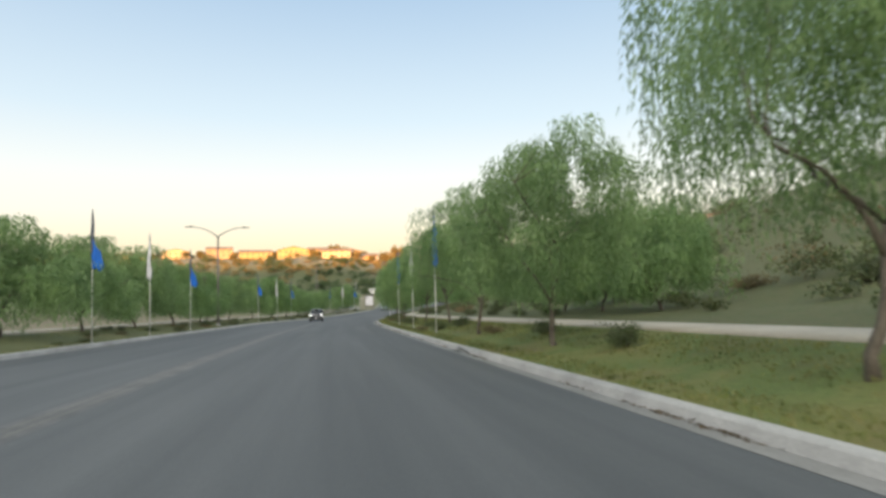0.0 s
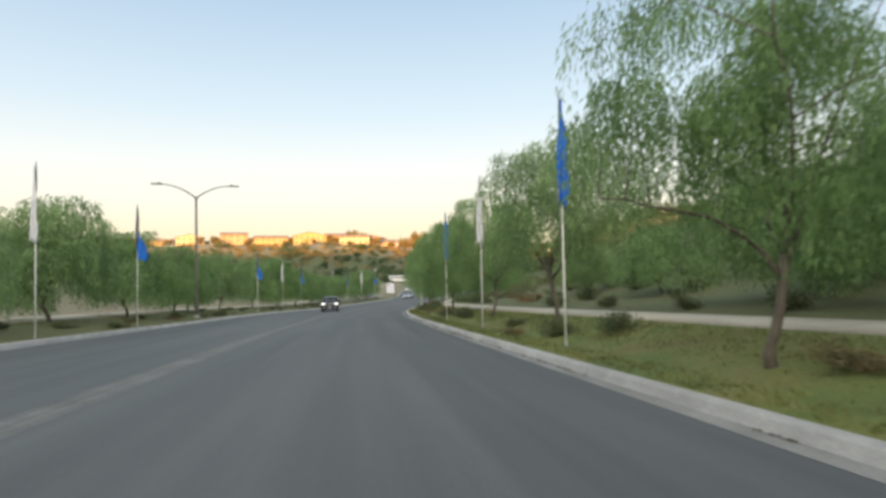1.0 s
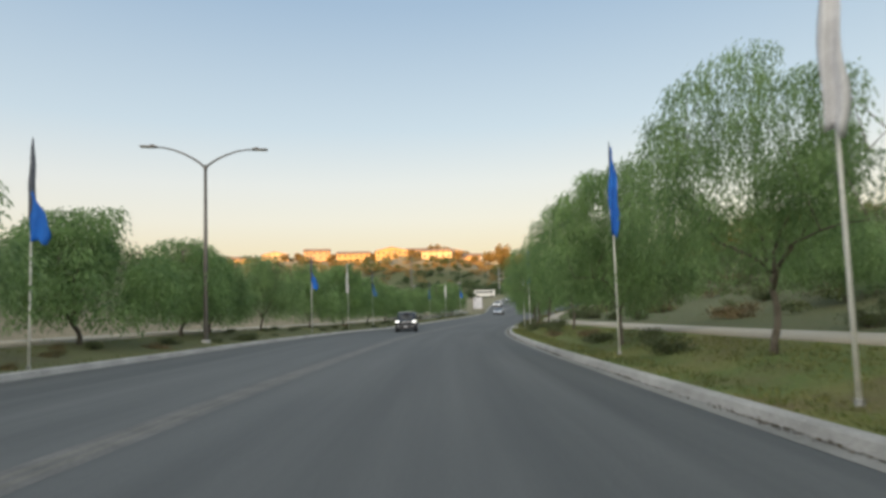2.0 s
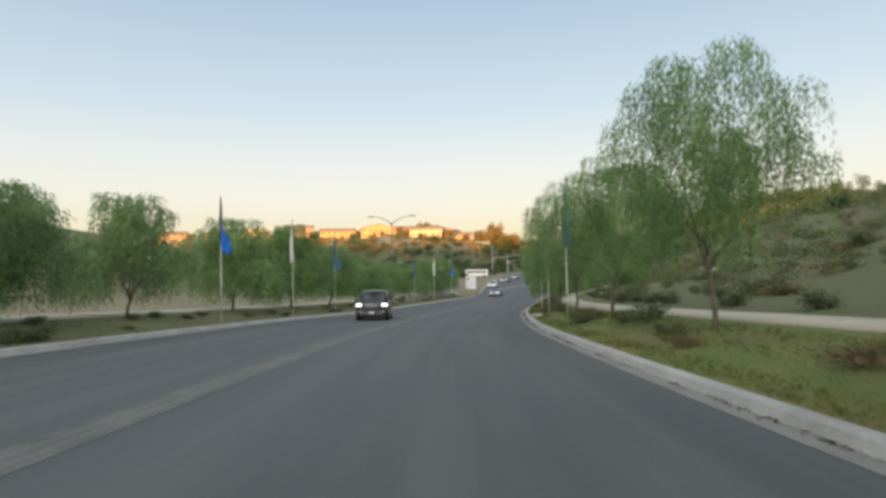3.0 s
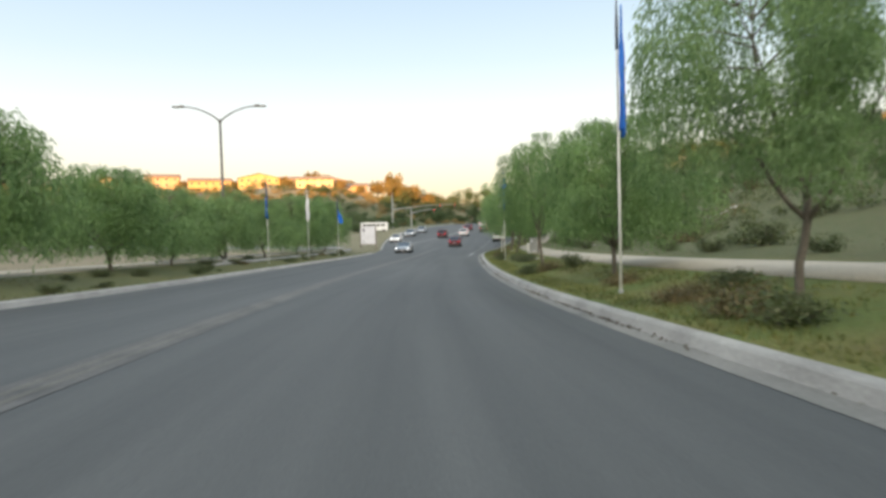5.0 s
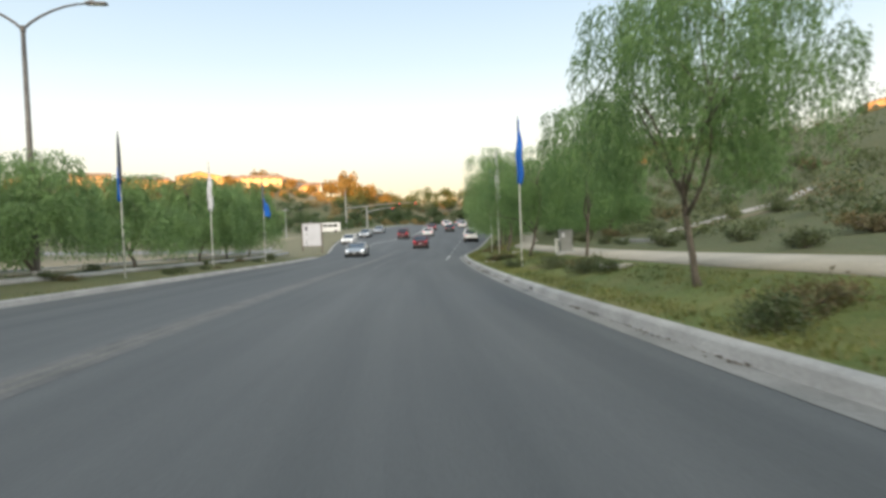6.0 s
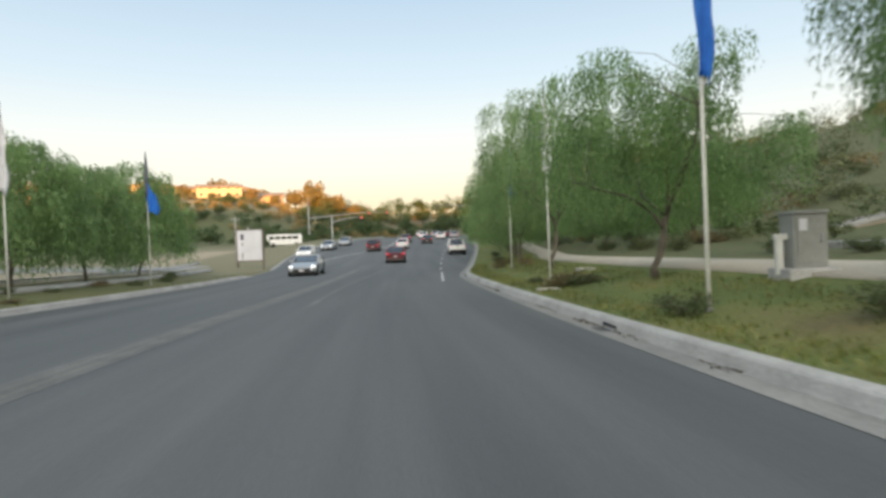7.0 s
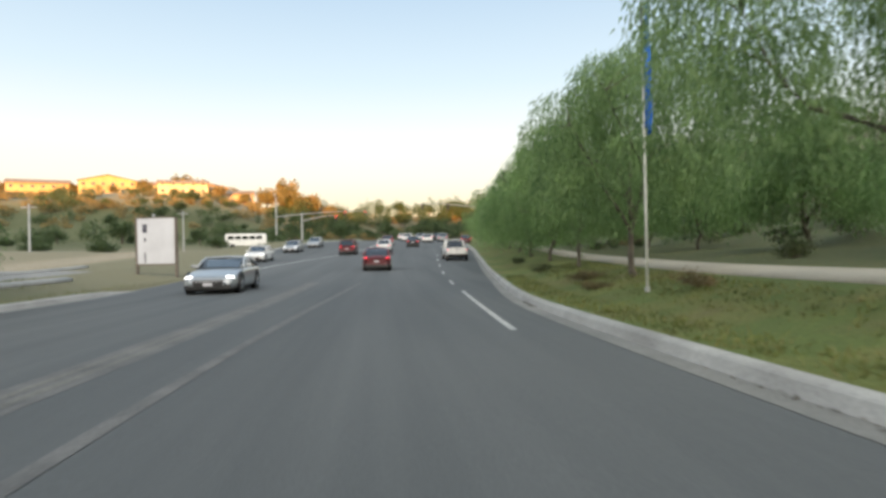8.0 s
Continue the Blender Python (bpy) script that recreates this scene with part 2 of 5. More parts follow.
CAR_BLACK = surf("black_car_paint", (0.02, 0.02, 0.022), (0.035, 0.035, 0.038), 1.0, 0.3, 200, 0.0, 0.2, 0.6, 0.1)
HEADLIGHT = glow("lit_headlight", (1.0, 0.97, 0.92), 2.2)
TAILLIGHT = glow("lit_tail_lamp", (1.0, 0.05, 0.07), 1.6, (0.45, 0.02, 0.03))
SIGNAL_GREEN = glow("green_signal_lens", (0.1, 1.0, 0.5), 3.0, (0.1, 0.5, 0.3))
SIGNAL_RED = glow("red_signal_lens", (1.0, 0.1, 0.05), 3.0, (0.5, 0.1, 0.1))


# ---- mesh helpers ----
def mesh_object(name, verts, faces, material, parent=None, label="", smooth_shade=False, place=None):
    me = bpy.data.meshes.new(name)
    me.from_pydata(verts, [], faces)
    me.materials.append(material)
    if smooth_shade:
        me.polygons.foreach_set("use_smooth", [True] * len(me.polygons))
    me.update()
    ob = new(name, me)
    if parent is not None:
        ob.parent = parent
    if place is not None:
        ob.matrix_basis = place
    if label:
        tagged(ob, label)
    return ob


def part(name, bm, material, parent=None, label="", smooth_shade=False, place=None):
    me = bpy.data.meshes.new(name)
    bm.to_mesh(me)
    bm.free()
    me.materials.append(material)
    if smooth_shade:
        me.polygons.foreach_set("use_smooth", [True] * len(me.polygons))
    ob = new(name, me)
    if parent is not None:
        ob.parent = parent
    if place is not None:
        ob.matrix_basis = place
    if label:
        tagged(ob, label)
    return ob


def thing(name, label, category, m=None, group="", kind=""):
    ob = tagged(new(name), label, category, group, kind)
    if m is not None:
        ob.matrix_basis = m
    return ob


def box(bm, sx, sy, sz, at=(0, 0, 0), turn=None, bevel=0.0):
    r = bmesh.ops.create_cube(bm, size=1.0)
    vs = r["verts"]
    bmesh.ops.scale(bm, vec=(sx, sy, sz), verts=vs)
    if bevel:
        es = list({e for v in vs for e in v.link_edges})
        out = bmesh.ops.bevel(bm, geom=es, offset=bevel, segments=2, affect="EDGES", profile=0.5)
        vs = list({v for f in out["faces"] for v in f.verts} | {v for v in vs if v.is_valid})
    if turn is not None:
        bmesh.ops.transform(bm, matrix=turn, verts=vs)
    bmesh.ops.translate(bm, vec=at, verts=vs)
    return vs


def tube(points, radii, sides=8, cap=True):
    """Verts and faces of a tapered tube along points."""
    verts, faces = [], []
    n = len(points)
    for i, p in enumerate(points):
        p = Vector(p)
        d = (Vector(points[min(i + 1, n - 1)]) - Vector(points[max(i - 1, 0)])).normalized()
        a = d.orthogonal().normalized() if abs(d.z) < 0.95 else Vector((1, 0, 0))
        a = (a - d * a.dot(d)).normalized()
        b = d.cross(a)
        for k in range(sides):
            w = 2 * math.pi * k / sides
            verts.append(tuple(p + (a * math.cos(w) + b * math.sin(w)) * radii[i]))
    for i in range(n - 1):
        for k in range(sides):
            k2 = (k + 1) % sides
            faces.append((i * sides + k, i * sides + k2, (i + 1) * sides + k2, (i + 1) * sides + k))
    if cap:
        faces.append(tuple(range(sides))[::-1])
        faces.append(tuple((n - 1) * sides + k for k in range(sides)))
    return verts, faces


def join_shapes(shapes):
    verts, faces = [], []
    for v, f in shapes:
        o = len(verts)
        verts.extend(v)
        faces.extend(tuple(i + o for i in q) for q in f)
    return verts, faces


# ---- the road's line, in plan and height ----
def smooth(knots):
    xs, ys = [k[0] for k in knots], [k[1] for k in knots]
    n = len(xs)
    ms = [(ys[min(i + 1, n - 1)] - ys[max(i - 1, 0)]) / (xs[min(i + 1, n - 1)] - xs[max(i - 1, 0)]) for i in range(n)]

    def f(x):
        if x <= xs[0]:
            return ys[0] + ms[0] * (x - xs[0])
        if x >= xs[-1]:
            return ys[-1] + ms[-1] * (x - xs[-1])
        i = 0
        while x > xs[i + 1]:
            i += 1
        h = xs[i + 1] - xs[i]
        t = (x - xs[i]) / h
        return ((2 * t ** 3 - 3 * t * t + 1) * ys[i] + (t ** 3 - 2 * t * t + t) * h * ms[i]
                + (3 * t * t - 2 * t ** 3) * ys[i + 1] + (t ** 3 - t * t) * h * ms[i + 1])
    return f


def step(a, b, x):
    t = min(1.0, max(0.0, (x - a) / (b - a)))
    return t * t * (3 - 2 * t)


def line(knots, x):
    if x <= knots[0][0]:
        return knots[0][1]
    for (x0, y0), (x1, y1) in zip(knots, knots[1:]):
        if x <= x1:
            return y0 + (y1 - y0) * (x - x0) / (x1 - x0)
    return knots[-1][1]


centre = smooth([(-60, 14.9), (-30, 8.15), (-1.2, 1.65), (22.4, -3.75), (40, -7.6), (54.3, -10.35), (69, -12.7), (80, -13.75), (92.4, -14.45),
                 (108, -14.6), (123.6, -14.4), (145, -13.6), (165, -12.5), (190, -10.6), (232, -5.8), (280, 0.8), (372, 14.5), (520, 38)])
grade = smooth([(-60, 1.98), (-30, .88), (-1.2, -.39), (14.4, -1.09), (30, -1.81), (47, -2.58), (60, -3.09), (69, -3.47), (92.4, -4.42), (108, -4.90),
                (123.6, -5.21), (140, -5.45), (152, -5.5), (165, -5.33), (188, -4.65), (210, -3.6), (232, -2.65), (272, -1.8), (372, -.3), (520, 4)])
kerb_r = smooth([(-60, 4.1), (0, 4.1), (30, 4.06), (45, 3.9), (52, 3.65), (60, 3.42), (75, 3.27), (98, 3.1), (115, 3.2), (128, 3.33), (134, 3.45), (137, 3.6), (140, 3.9),
                 (144, 4.45), (150, 5.3), (163, 6.9), (178, 8.6), (195, 10.0), (230, 10.5), (520, 10.5)])
kerb_l = smooth([(-60, -10.4), (20, -10.6), (45, -10.6), (66, -10.3), (78, -10.1), (88, -9.7), (96, -9.7), (110, -10.1), (120, -9.8), (140, -9.3), (155, -10.0), (175, -13.0),
                 (200, -16.0), (230, -16.5), (520, -16.0)])
middle = smooth([(-60, -3.7), (0, -3.7), (40, -3.69), (60, -3.4), (75, -3.14), (88, -3.3), (102, -3.62), (114, -3.5), (130, -3.05), (150, -2.9)])
walk_r = smooth([(-60, 3.8), (0, 3.8), (40, 3.8), (65, 3.3), (80, 2.95), (108, 2.95), (118, 3.1), (133, 3.45), (150, 4.6), (215, 5.2)])
DRIVE = (147.5, 155.5)


def crown(u):
    """The carriageway leans slightly to the right and levels out past the centre line."""
    return -0.014 * max(u, -3.0)


def road_z(x, y):
    return grade(y) + crown(x - centre(y))


def ground_z(x, y):
    u = x - centre(y)
    r, l = kerb_r(y), kerb_l(y)
    base = grade(y)
    wob = noise.noise((x * 0.05, y * 0.05, 0.3)) * 1.0 + noise.noise((x * 0.17, y * 0.17, 4.0)) * 0.35
    if u > r:
        d = u - r - 0.3
        h = crown(r) + line([(0, .14), (1.2, .17), (2.2, .5), (3.2, .66), (5.5, .8), (7.6, .95), (9.2, 1.1), (12, 1.25), (20, 3.2), (45, 13.0), (60, 17.0), (110, 22), (300, 30)], d)
        h += wob * step(9.5, 22, d) * (0.5 + 1.2 * step(20, 80, d))
    elif u < l:
        d = l - 0.3 - u
        low = 1 - 0.8 * step(95, 150, y)
        h = crown(l) + line([(0, .12), (1.8, .13), (3.2, .42), (4.4, .55), (9.5, .68)], d) + low * line([(9.5, 0), (13, .8), (25, 2.6), (48, 6.5), (80, 9), (300, 13)], d)
        h += (1 - step(80, 122, y)) * line([(9.8, 0), (11, .6), (16, 3.1), (19, 3.9), (28, 4.2), (80, 2.5), (300, 2)], d)
        h += wob * step(9, 22, d) * (0.4 + 1.0 * step(20, 80, d)) * (0.4 + 0.6 * low)
        h -= 1.6 * step(185, 225, y) * step(3, 12, d)
    else:
        h = -0.35
    far = step(255, 360, y) * (1 - 0.75 * step(460, 1100, y))
    side = max(step(16, 60, abs(u)), step(335, 400, y)) * (1 - 0.4 * step(-74, -42, x))
    h += far * side * (18.5 + 1.5 * wob)
    # unseen rise behind the start, added to keep the low sun off the road
    shade_ridge = step(50, 185, -y)
    h = h * (1 - shade_ridge) + shade_ridge * (31.5 + 1.2 * wob)
    return base + h


def spread(stops):
    """Evenly filled values: (start, end, count) runs joined."""
    out = []
    for a, b, n in stops:
        out += [a + (b - a) * i / n for i in range(n)]
    return out + [stops[-1][1]]


def build_ground():
    ys = spread([(-1000, -200, 8), (-200, -40, 16), (-40, 170, 105), (170, 260, 30), (260, 440, 45), (440, 1600, 12)])
    nums_l = [-1200, -700, -450, -330, -260, -210, -170] + spread([(-140, -60, 20), (-60, -20, 22)])
    nums_r = spread([(17, 60, 22), (60, 140, 18)]) + [170, 210, 260, 330, 450, 700, 1200]
    offs = {"L17": -4.6, "L13": -3.2, "L95": -9.8, "L75": -7.8, "L5": -5.3, "L1": -1.2, "L0": -0.21, "R0": 0.21, "R8": 1.1, "R18": 2.1, "R32": 3.5, "R46": 4.9,
            "R60": 6.3, "R74": 7.7, "R92": 9.5, "R11": 11.3}
    order = ["L95", "L75", "L5", "L17", "L13", "L1", "L0", "IL", "IR", "R0", "R8", "R18", "R32", "R46", "R60", "R74", "R92", "R11"]
    verts, cols, faces = [], [], []
    width = len(nums_l) + len(order) + len(nums_r)
    for y in ys:
        yc = min(max(y, -60), 520)
        c, l, r = centre(yc), kerb_l(yc), kerb_r(yc)
        row = [(min(u, l - 10.5 + 0.002 * u), 0) for u in nums_l]
        for k in order:
            row.append((l + 0.12, 1) if k == "IL" else (r - 0.12, 1) if k == "IR" else (l + offs[k], 0) if k[0] == "L" else (r + offs[k], 0))
        row += [(max(u, r + 12 + 0.002 * u), 0) for u in nums_r]
        for u, _ in row:
            x = c + u
            z = ground_z(x, y) if -60 <= y <= 520 else ground_z(centre(yc) + u, y) - grade(y) + grade(yc)
            verts.append((x, y, z))
            d = u - r if u > 0 else l - u
            if u > 0:
                g = 1 - 0.9 * step(3.6, 6.0, d)
                e = 0.06 * step(12, 25, d) * (1 - step(60, 90, d))
            else:
                g = 0.35 * (1 - step(6, 9, d)) * (1 - 0.8 * step(136, 148, y))
                e = step(8.0, 8.6, d) * (1 - step(10.5, 14, d)) * 0.75 + 0.1 + 0.16 * step(10, 13, d) * (1 - step(24, 40, d)) + 0.3 * step(136, 150, y) * (1 - step(20, 40, d))
            e = e * (1 - step(200, 260, y)) + 0.55 * step(300, 340, y)
            cols.append((g * (1 - step(230, 280, y)), e, 0, 1))
    for j in range(len(ys) - 1):
        for i in range(width - 1):
            a = j * width + i
            faces.append((a, a + 1, a + width + 1, a + width))
    ob = mesh_object("ground", verts, faces, COVER, smooth_shade=True)
    layer = ob.data.color_attributes.new("cover", "FLOAT_COLOR", "POINT")
    layer.data.foreach_set("color", [v for c in cols for v in c])
    tagged(ob, "grassy verges and dry scrub hillsides beside the road", "ground", kind="structure")


def ribbon(name, u0, u1, ya, yb, dy, material, lift, label, category, cuts=2, uv=False, kind="structure", thick=0.0):
    """A strip that follows the road between two offsets from its line (numbers or functions of y)."""
    n = max(1, round((yb - ya) / dy))
    verts, faces, uvs = [], [], []
    for j in range(n + 1):
        y = ya + (yb - ya) * j / n
        a, b = (u0(y) if callable(u0) else u0), (u1(y) if callable(u1) else u1)
        for i in range(cuts + 1):
            u = a + (b - a) * i / cuts
            x = centre(y) + u
            verts.append((x, y, (lift(u, y) if callable(lift) else grade(y) + crown(u) + lift)))
            uvs.append((u, y))
    w = cuts + 1
    for j in range(n):
        for i in range(cuts):
            q = j * w + i
            faces.append((q, q + 1, q + w + 1, q + w))
    ob = mesh_object(name, verts, faces, material, smooth_shade=True)
    if uv:
        layer = ob.data.uv_layers.new(name="lane")
        for loop in ob.data.loops:
            layer.data[loop.index].uv = uvs[loop.vertex_index]
    if thick:
        s = ob.modifiers.new("thickness", "SOLIDIFY")
        s.thickness, s.offset = thick, -1
    return tagged(ob, label, category, kind=kind)


def kerb(name, edge, side, runs, label):
    """Cast kerb: gutter lip, upright face with a rounded top, and its back."""
    section = [(-0.02, -0.02), (0.0, 0.02), (0.035, 0.13), (0.06, 0.152), (0.10, 0.16), (0.20, 0.165), (0.225, 0.15), (0.24, -0.2)]
    verts, faces = [], []
    for ya, yb in runs:
        n = round((yb - ya) / 2.0)
        o = len(verts)
        for j in range(n + 1):
            y = ya + (yb - ya) * j / n
            e = edge(y)
            tip = min(1.0, (min(j, n - j) + 0.15) / 1.5) if yb < 500 else 1.0
            for du, dz in section:
                verts.append((centre(y) + e + side * du, y, grade(y) + crown(e) + (dz * tip if dz > 0 else dz)))
        w = len(section)
        for j in range(n):
            for i in range(w - 1):
                q = o + j * w + i
                faces.append((q, q + 1, q + w + 1, q + w) if side > 0 else (q + 1, q, q + w, q + w + 1))
    ob = mesh_object(name, verts, faces, CONCRETE)
    return tagged(ob, label, "kerb", kind="structure")


def build_road():
    ribbon("road", lambda y: kerb_l(y) - 0.05, lambda y: kerb_r(y) + 0.05, -60, 372, 1.5, ASPHALT, 0.0,
           "worn grey asphalt carriageway with faded streaks", "road", 14, True)
    ribbon("gutter_right", lambda y: kerb_r(y) - 0.32, lambda y: kerb_r(y) + 0.01, -60, 300, 2, GUTTER, 0.006, "pale concrete gutter along the kerb", "gutter")
    ribbon("gutter_left", lambda y: kerb_l(y) - 0.01, lambda y: kerb_l(y) + 0.3, -60, DRIVE[0], 2, GUTTER, 0.006, "pale concrete gutter along the kerb", "gutter")
    kerb("kerb_right", kerb_r, 1, [(-60, 300)], "pale concrete kerb beside the grass verge")
    kerb("kerb_left", kerb_l, -1, [(-60, DRIVE[0]), (DRIVE[1], 300)], "pale concrete kerb broken by a driveway")
    ribbon("centre_wear", lambda y: middle(y) - 0.3, lambda y: middle(y) + 0.3, -60, 150, 2, FAINT_LINE, 0.003, "pale worn band under the centre line", "road marking", 1)
    for off in (-0.1, 0.1):
        ribbon("centre_line", lambda y: middle(y) + off - 0.05, lambda y: middle(y) + off + 0.05, -60, 150, 2, YELLOW, 0.005, "faded double yellow centre line", "road marking", 1)
    ribbon("turn_lane_line", lambda y: -1.95 + 1.3 * step(126, 160, y), lambda y: -1.8 + 1.3 * step(126, 160, y), 122, 150, 1.5, FAINT_LINE, 0.005,
           "faded white turn lane line", "road marking", 1)
    ribbon("left_edge_line", lambda y: kerb_l(y) + 0.85, lambda y: kerb_l(y) + 0.95, -60, 140, 2, FAINT_LINE, 0.005, "faint worn white edge line", "road marking", 1)
    for ya, yb in ((132.6, 142.8), (147, 150), (156, 159), (165, 168), (174, 177), (183, 186)):
        shift = 2.0 + 0.055 * (ya - 130)
        ribbon("lane_dash", lambda y: shift - 0.06 + 0.06 * (y - ya), lambda y: shift + 0.06 + 0.06 * (y - ya), ya, yb, 1.5, WHITE_LINE, 0.005,
               "white lane line before the junction", "road marking", 1)
    ribbon("median_line", lambda y: -9.0 + 5.2 * step(165, 205, y), lambda y: -8.75 + 5.2 * step(165, 205, y), 163, 228, 2, WHITE_LINE, 0.005,
           "pale line between opposing lanes", "road marking", 1)
    ribbon("footpath_right", lambda y: kerb_r(y) + walk_r(y) + 0.2, lambda y: kerb_r(y) + walk_r(y) + 1.75, -60, 215, 2, WALKWAY,
           lambda u, y: ground_z(centre(y) + u, y) + 0.05, "pale tan concrete footpath behind the tree row", "footpath", 2, thick=0.12)
    ribbon("footpath_left", lambda y: kerb_l(y) - 8.2, lambda y: kerb_l(y) - 4.9, -60, 145, 2, WALKWAY,
           lambda u, y: ground_z(centre(y) + u, y) + 0.05, "pale tan concrete footpath behind the tree row", "footpath", 2, thick=0.12)
    for ya, yb, off, wide in ((112, 150, 3.15, 0.3), (112, 161, 6.6, 0.35)):
        ribbon("path_edging", lambda y: kerb_l(y) - off - wide, lambda y: kerb_l(y) - off, ya, yb, 1.5, CONCRETE,
               lambda u, y: ground_z(centre(y) + u, y) + 0.14, "low pale concrete edging in the planted strip", "edging", 1, thick=0.2)
    for k, (ya, yb, ua, ub) in enumerate(((123.6, 128.4, 22.5, 15.2), (112, 129, 15.0, 15.2))):
        ribbon("hill_path", lambda y: ua + (ub - ua) * (y - ya) / (yb - ya), lambda y: ua + 0.5 + (ub - ua) * (y - ya) / (yb - ya), ya, yb, 0.4, TRODDEN,
               lambda u, y: ground_z(centre(y) + u, y) + 0.06, "narrow pale path climbing the hillside", "path", 1, thick=0.1)
    ribbon("driveway", lambda y: kerb_l(y) - 60, lambda y: kerb_l(y), DRIVE[0] - 0.5, DRIVE[1] + 0.5, 1, GUTTER,
           lambda u, y: (grade(y) + crown(u) - 0.01) if u > kerb_l(y) - 0.5 else ground_z(centre(y) + u, y) + 0.03, "pale grey concrete driveway mouth", "driveway", 24, True)


build_ground()
build_road()


# ---- trees ----
def leaf_quads(rng, bases, dirs, lengths, widths):
    """Pointed leaves as single triangles, arrays in, one mesh's verts and faces out."""
    n = len(bases)
    side = np.cross(dirs, rng.normal(size=(n, 3)))
    side /= np.linalg.norm(side, axis=1)[:, None] + 1e-9
    low = bases + dirs * (lengths * 0.2)[:, None]
    w = (widths * 0.6)[:, None]
    pts = np.stack([low + side * w, bases + dirs * lengths[:, None], low - side * w], axis=1).reshape(-1, 3)
    idx = np.arange(n)[:, None] * 3 + np.array([0, 1, 2])
    return pts.tolist(), idx.tolist()


def limb_points(rng, start, direction, length, bend, n=5):
    pts, d, p = [tuple(start)], np.array(direction, float), np.array(start, float)
    for i in range(n):
        d = d + rng.normal(size=3) * 0.16 + np.array((0, 0, bend))
        d /= np.linalg.norm(d)
        p = p + d * length / n
        pts.append(tuple(p))
    return pts, d


GROWN = {}


def pepper_tree(seed, height, spread_r, clear, strands, droop, leaf_len, label, skirt=0.9, clumps=40, taper=0.0):
    """Weeping tree: short trunk, forked rising limbs, and a lumpy crown of clumps, each a curtain of hanging fronds."""
    rng = np.random.default_rng(seed)
    root = thing("tree", label, "tree", kind="")
    lean = rng.normal(size=2) * 0.06
    trunk, d = limb_points(rng, (0, 0, -0.15), (lean[0], lean[1], 1), clear + 0.15, 0.08)
    r0 = 0.0118 * height
    shapes = [tube(trunk, [r0 * (1.4 if i == 0 else 1 - 0.05 * i) for i in range(6)], 9)]
    rise = height - clear
    forks = []
    n_main = 5
    for k in range(n_main):
        a = 2 * math.pi * (k + rng.uniform(-0.25, 0.25)) / n_main
        out = rng.uniform(0.45, 0.8) if k else 0.1
        main, d1 = limb_points(rng, trunk[-1 if k % 2 else -2], (math.cos(a) * out, math.sin(a) * out, 1.0), rise * (rng.uniform(0.55, 0.75) if k else 0.78), -0.03, 7)
        shapes.append(tube(main, [r0 * 0.6 * (1 - 0.115 * i) for i in range(8)], 6))
        forks += main[2:]
    forks = np.array(forks)
    centres = []
    for k in range(clumps):
        up = 1 - 1.8 * (k + 0.5) / clumps
        a = 2.39996 * k + rng.uniform(-0.5, 0.5)
        flat = math.sqrt(max(0.0, 1 - up * up)) * (1 - taper * step(-0.25, 0.35, up))
        reach = rng.uniform(0.66, 1.0) if k % 5 else rng.uniform(0.2, 0.6)
        lump = 1 + 0.14 * math.sin(3 * a + seed) * flat
        centres.append((math.cos(a) * flat * reach * lump * (spread_r - 0.5), math.sin(a) * flat * reach * lump * (spread_r - 0.5), clear + 0.48 * rise + up * reach * 0.48 * rise))
    bases, dirs, lens, wids = [], [], [], []
    per = max(4, round(strands / clumps))
    for c in np.array(centres):
        gap = np.linalg.norm(forks - c, axis=1) + 0.8 * np.maximum(0, forks[:, 2] - c[2])
        f0 = forks[int(np.argmin(gap))]
        mid = (f0 + c) / 2 + np.array((0, 0, 0.18 * np.linalg.norm(c - f0))) + rng.normal(size=3) * 0.08
        q1, q3 = f0 * 0.45 + mid * 0.55, c * 0.5 + mid * 0.5 + np.array((0, 0, 0.05))
        shapes.append(tube([tuple(f0), tuple(q1), tuple(mid), tuple(q3), tuple(c)], [r0 * 0.2 * (1 - 0.2 * i) for i in range(5)], 4, False))
        level = (c[2] - clear) / rise
        size = rng.uniform(0.40, 0.86) * (1.12 - 0.4 * level) * spread_r / 3
        m = round(per * rng.uniform(0.7, 1.3) * (1.55 - 1.12 * level))
        a = rng.uniform(0, 2 * math.pi, m)
        rad = np.sqrt(rng.uniform(0, 1, m))
        out = np.stack([np.cos(a), np.sin(a), np.zeros(m)], axis=1)
        start = c + out * (rad * size)[:, None] + np.array((0, 0, 1.0)) * (np.sqrt(1 - 0.9 * rad ** 2) * 0.55 * size - 0.1)[:, None] + rng.normal(size=(m, 3)) * 0.05
        length = rng.uniform(0.3, 1.0, m) * droop * (1.35 - 0.85 * level)
        n = 8
        s = (np.arange(n)[None, :] + rng.uniform(0, 1, (m, n))) / n
        pos = start[:, None, :] + out[:, None, :] * (np.sqrt(s) * 0.28 * size)[:, :, None] + np.array((0, 0, -1.0)) * (s ** 1.15 * length[:, None])[:, :, None] + rng.normal(size=(m, n, 3)) * 0.045
        d = out[:, None, :] * (0.75 * (1 - s) ** 2)[:, :, None] + rng.normal(size=(m, n, 3)) * np.array((0.3, 0.3, 0.2)) + np.array((0, 0, -1.0))
        d /= np.linalg.norm(d, axis=2)[:, :, None]
        bases.append(pos.reshape(-1, 3))
        dirs.append(d.reshape(-1, 3))
    bases, dirs = np.concatenate(bases), np.concatenate(dirs)
    hem = skirt + 0.28 * np.sin(3 * np.arctan2(bases[:, 1], bases[:, 0]) + seed) + rng.uniform(0, 0.35, len(bases))
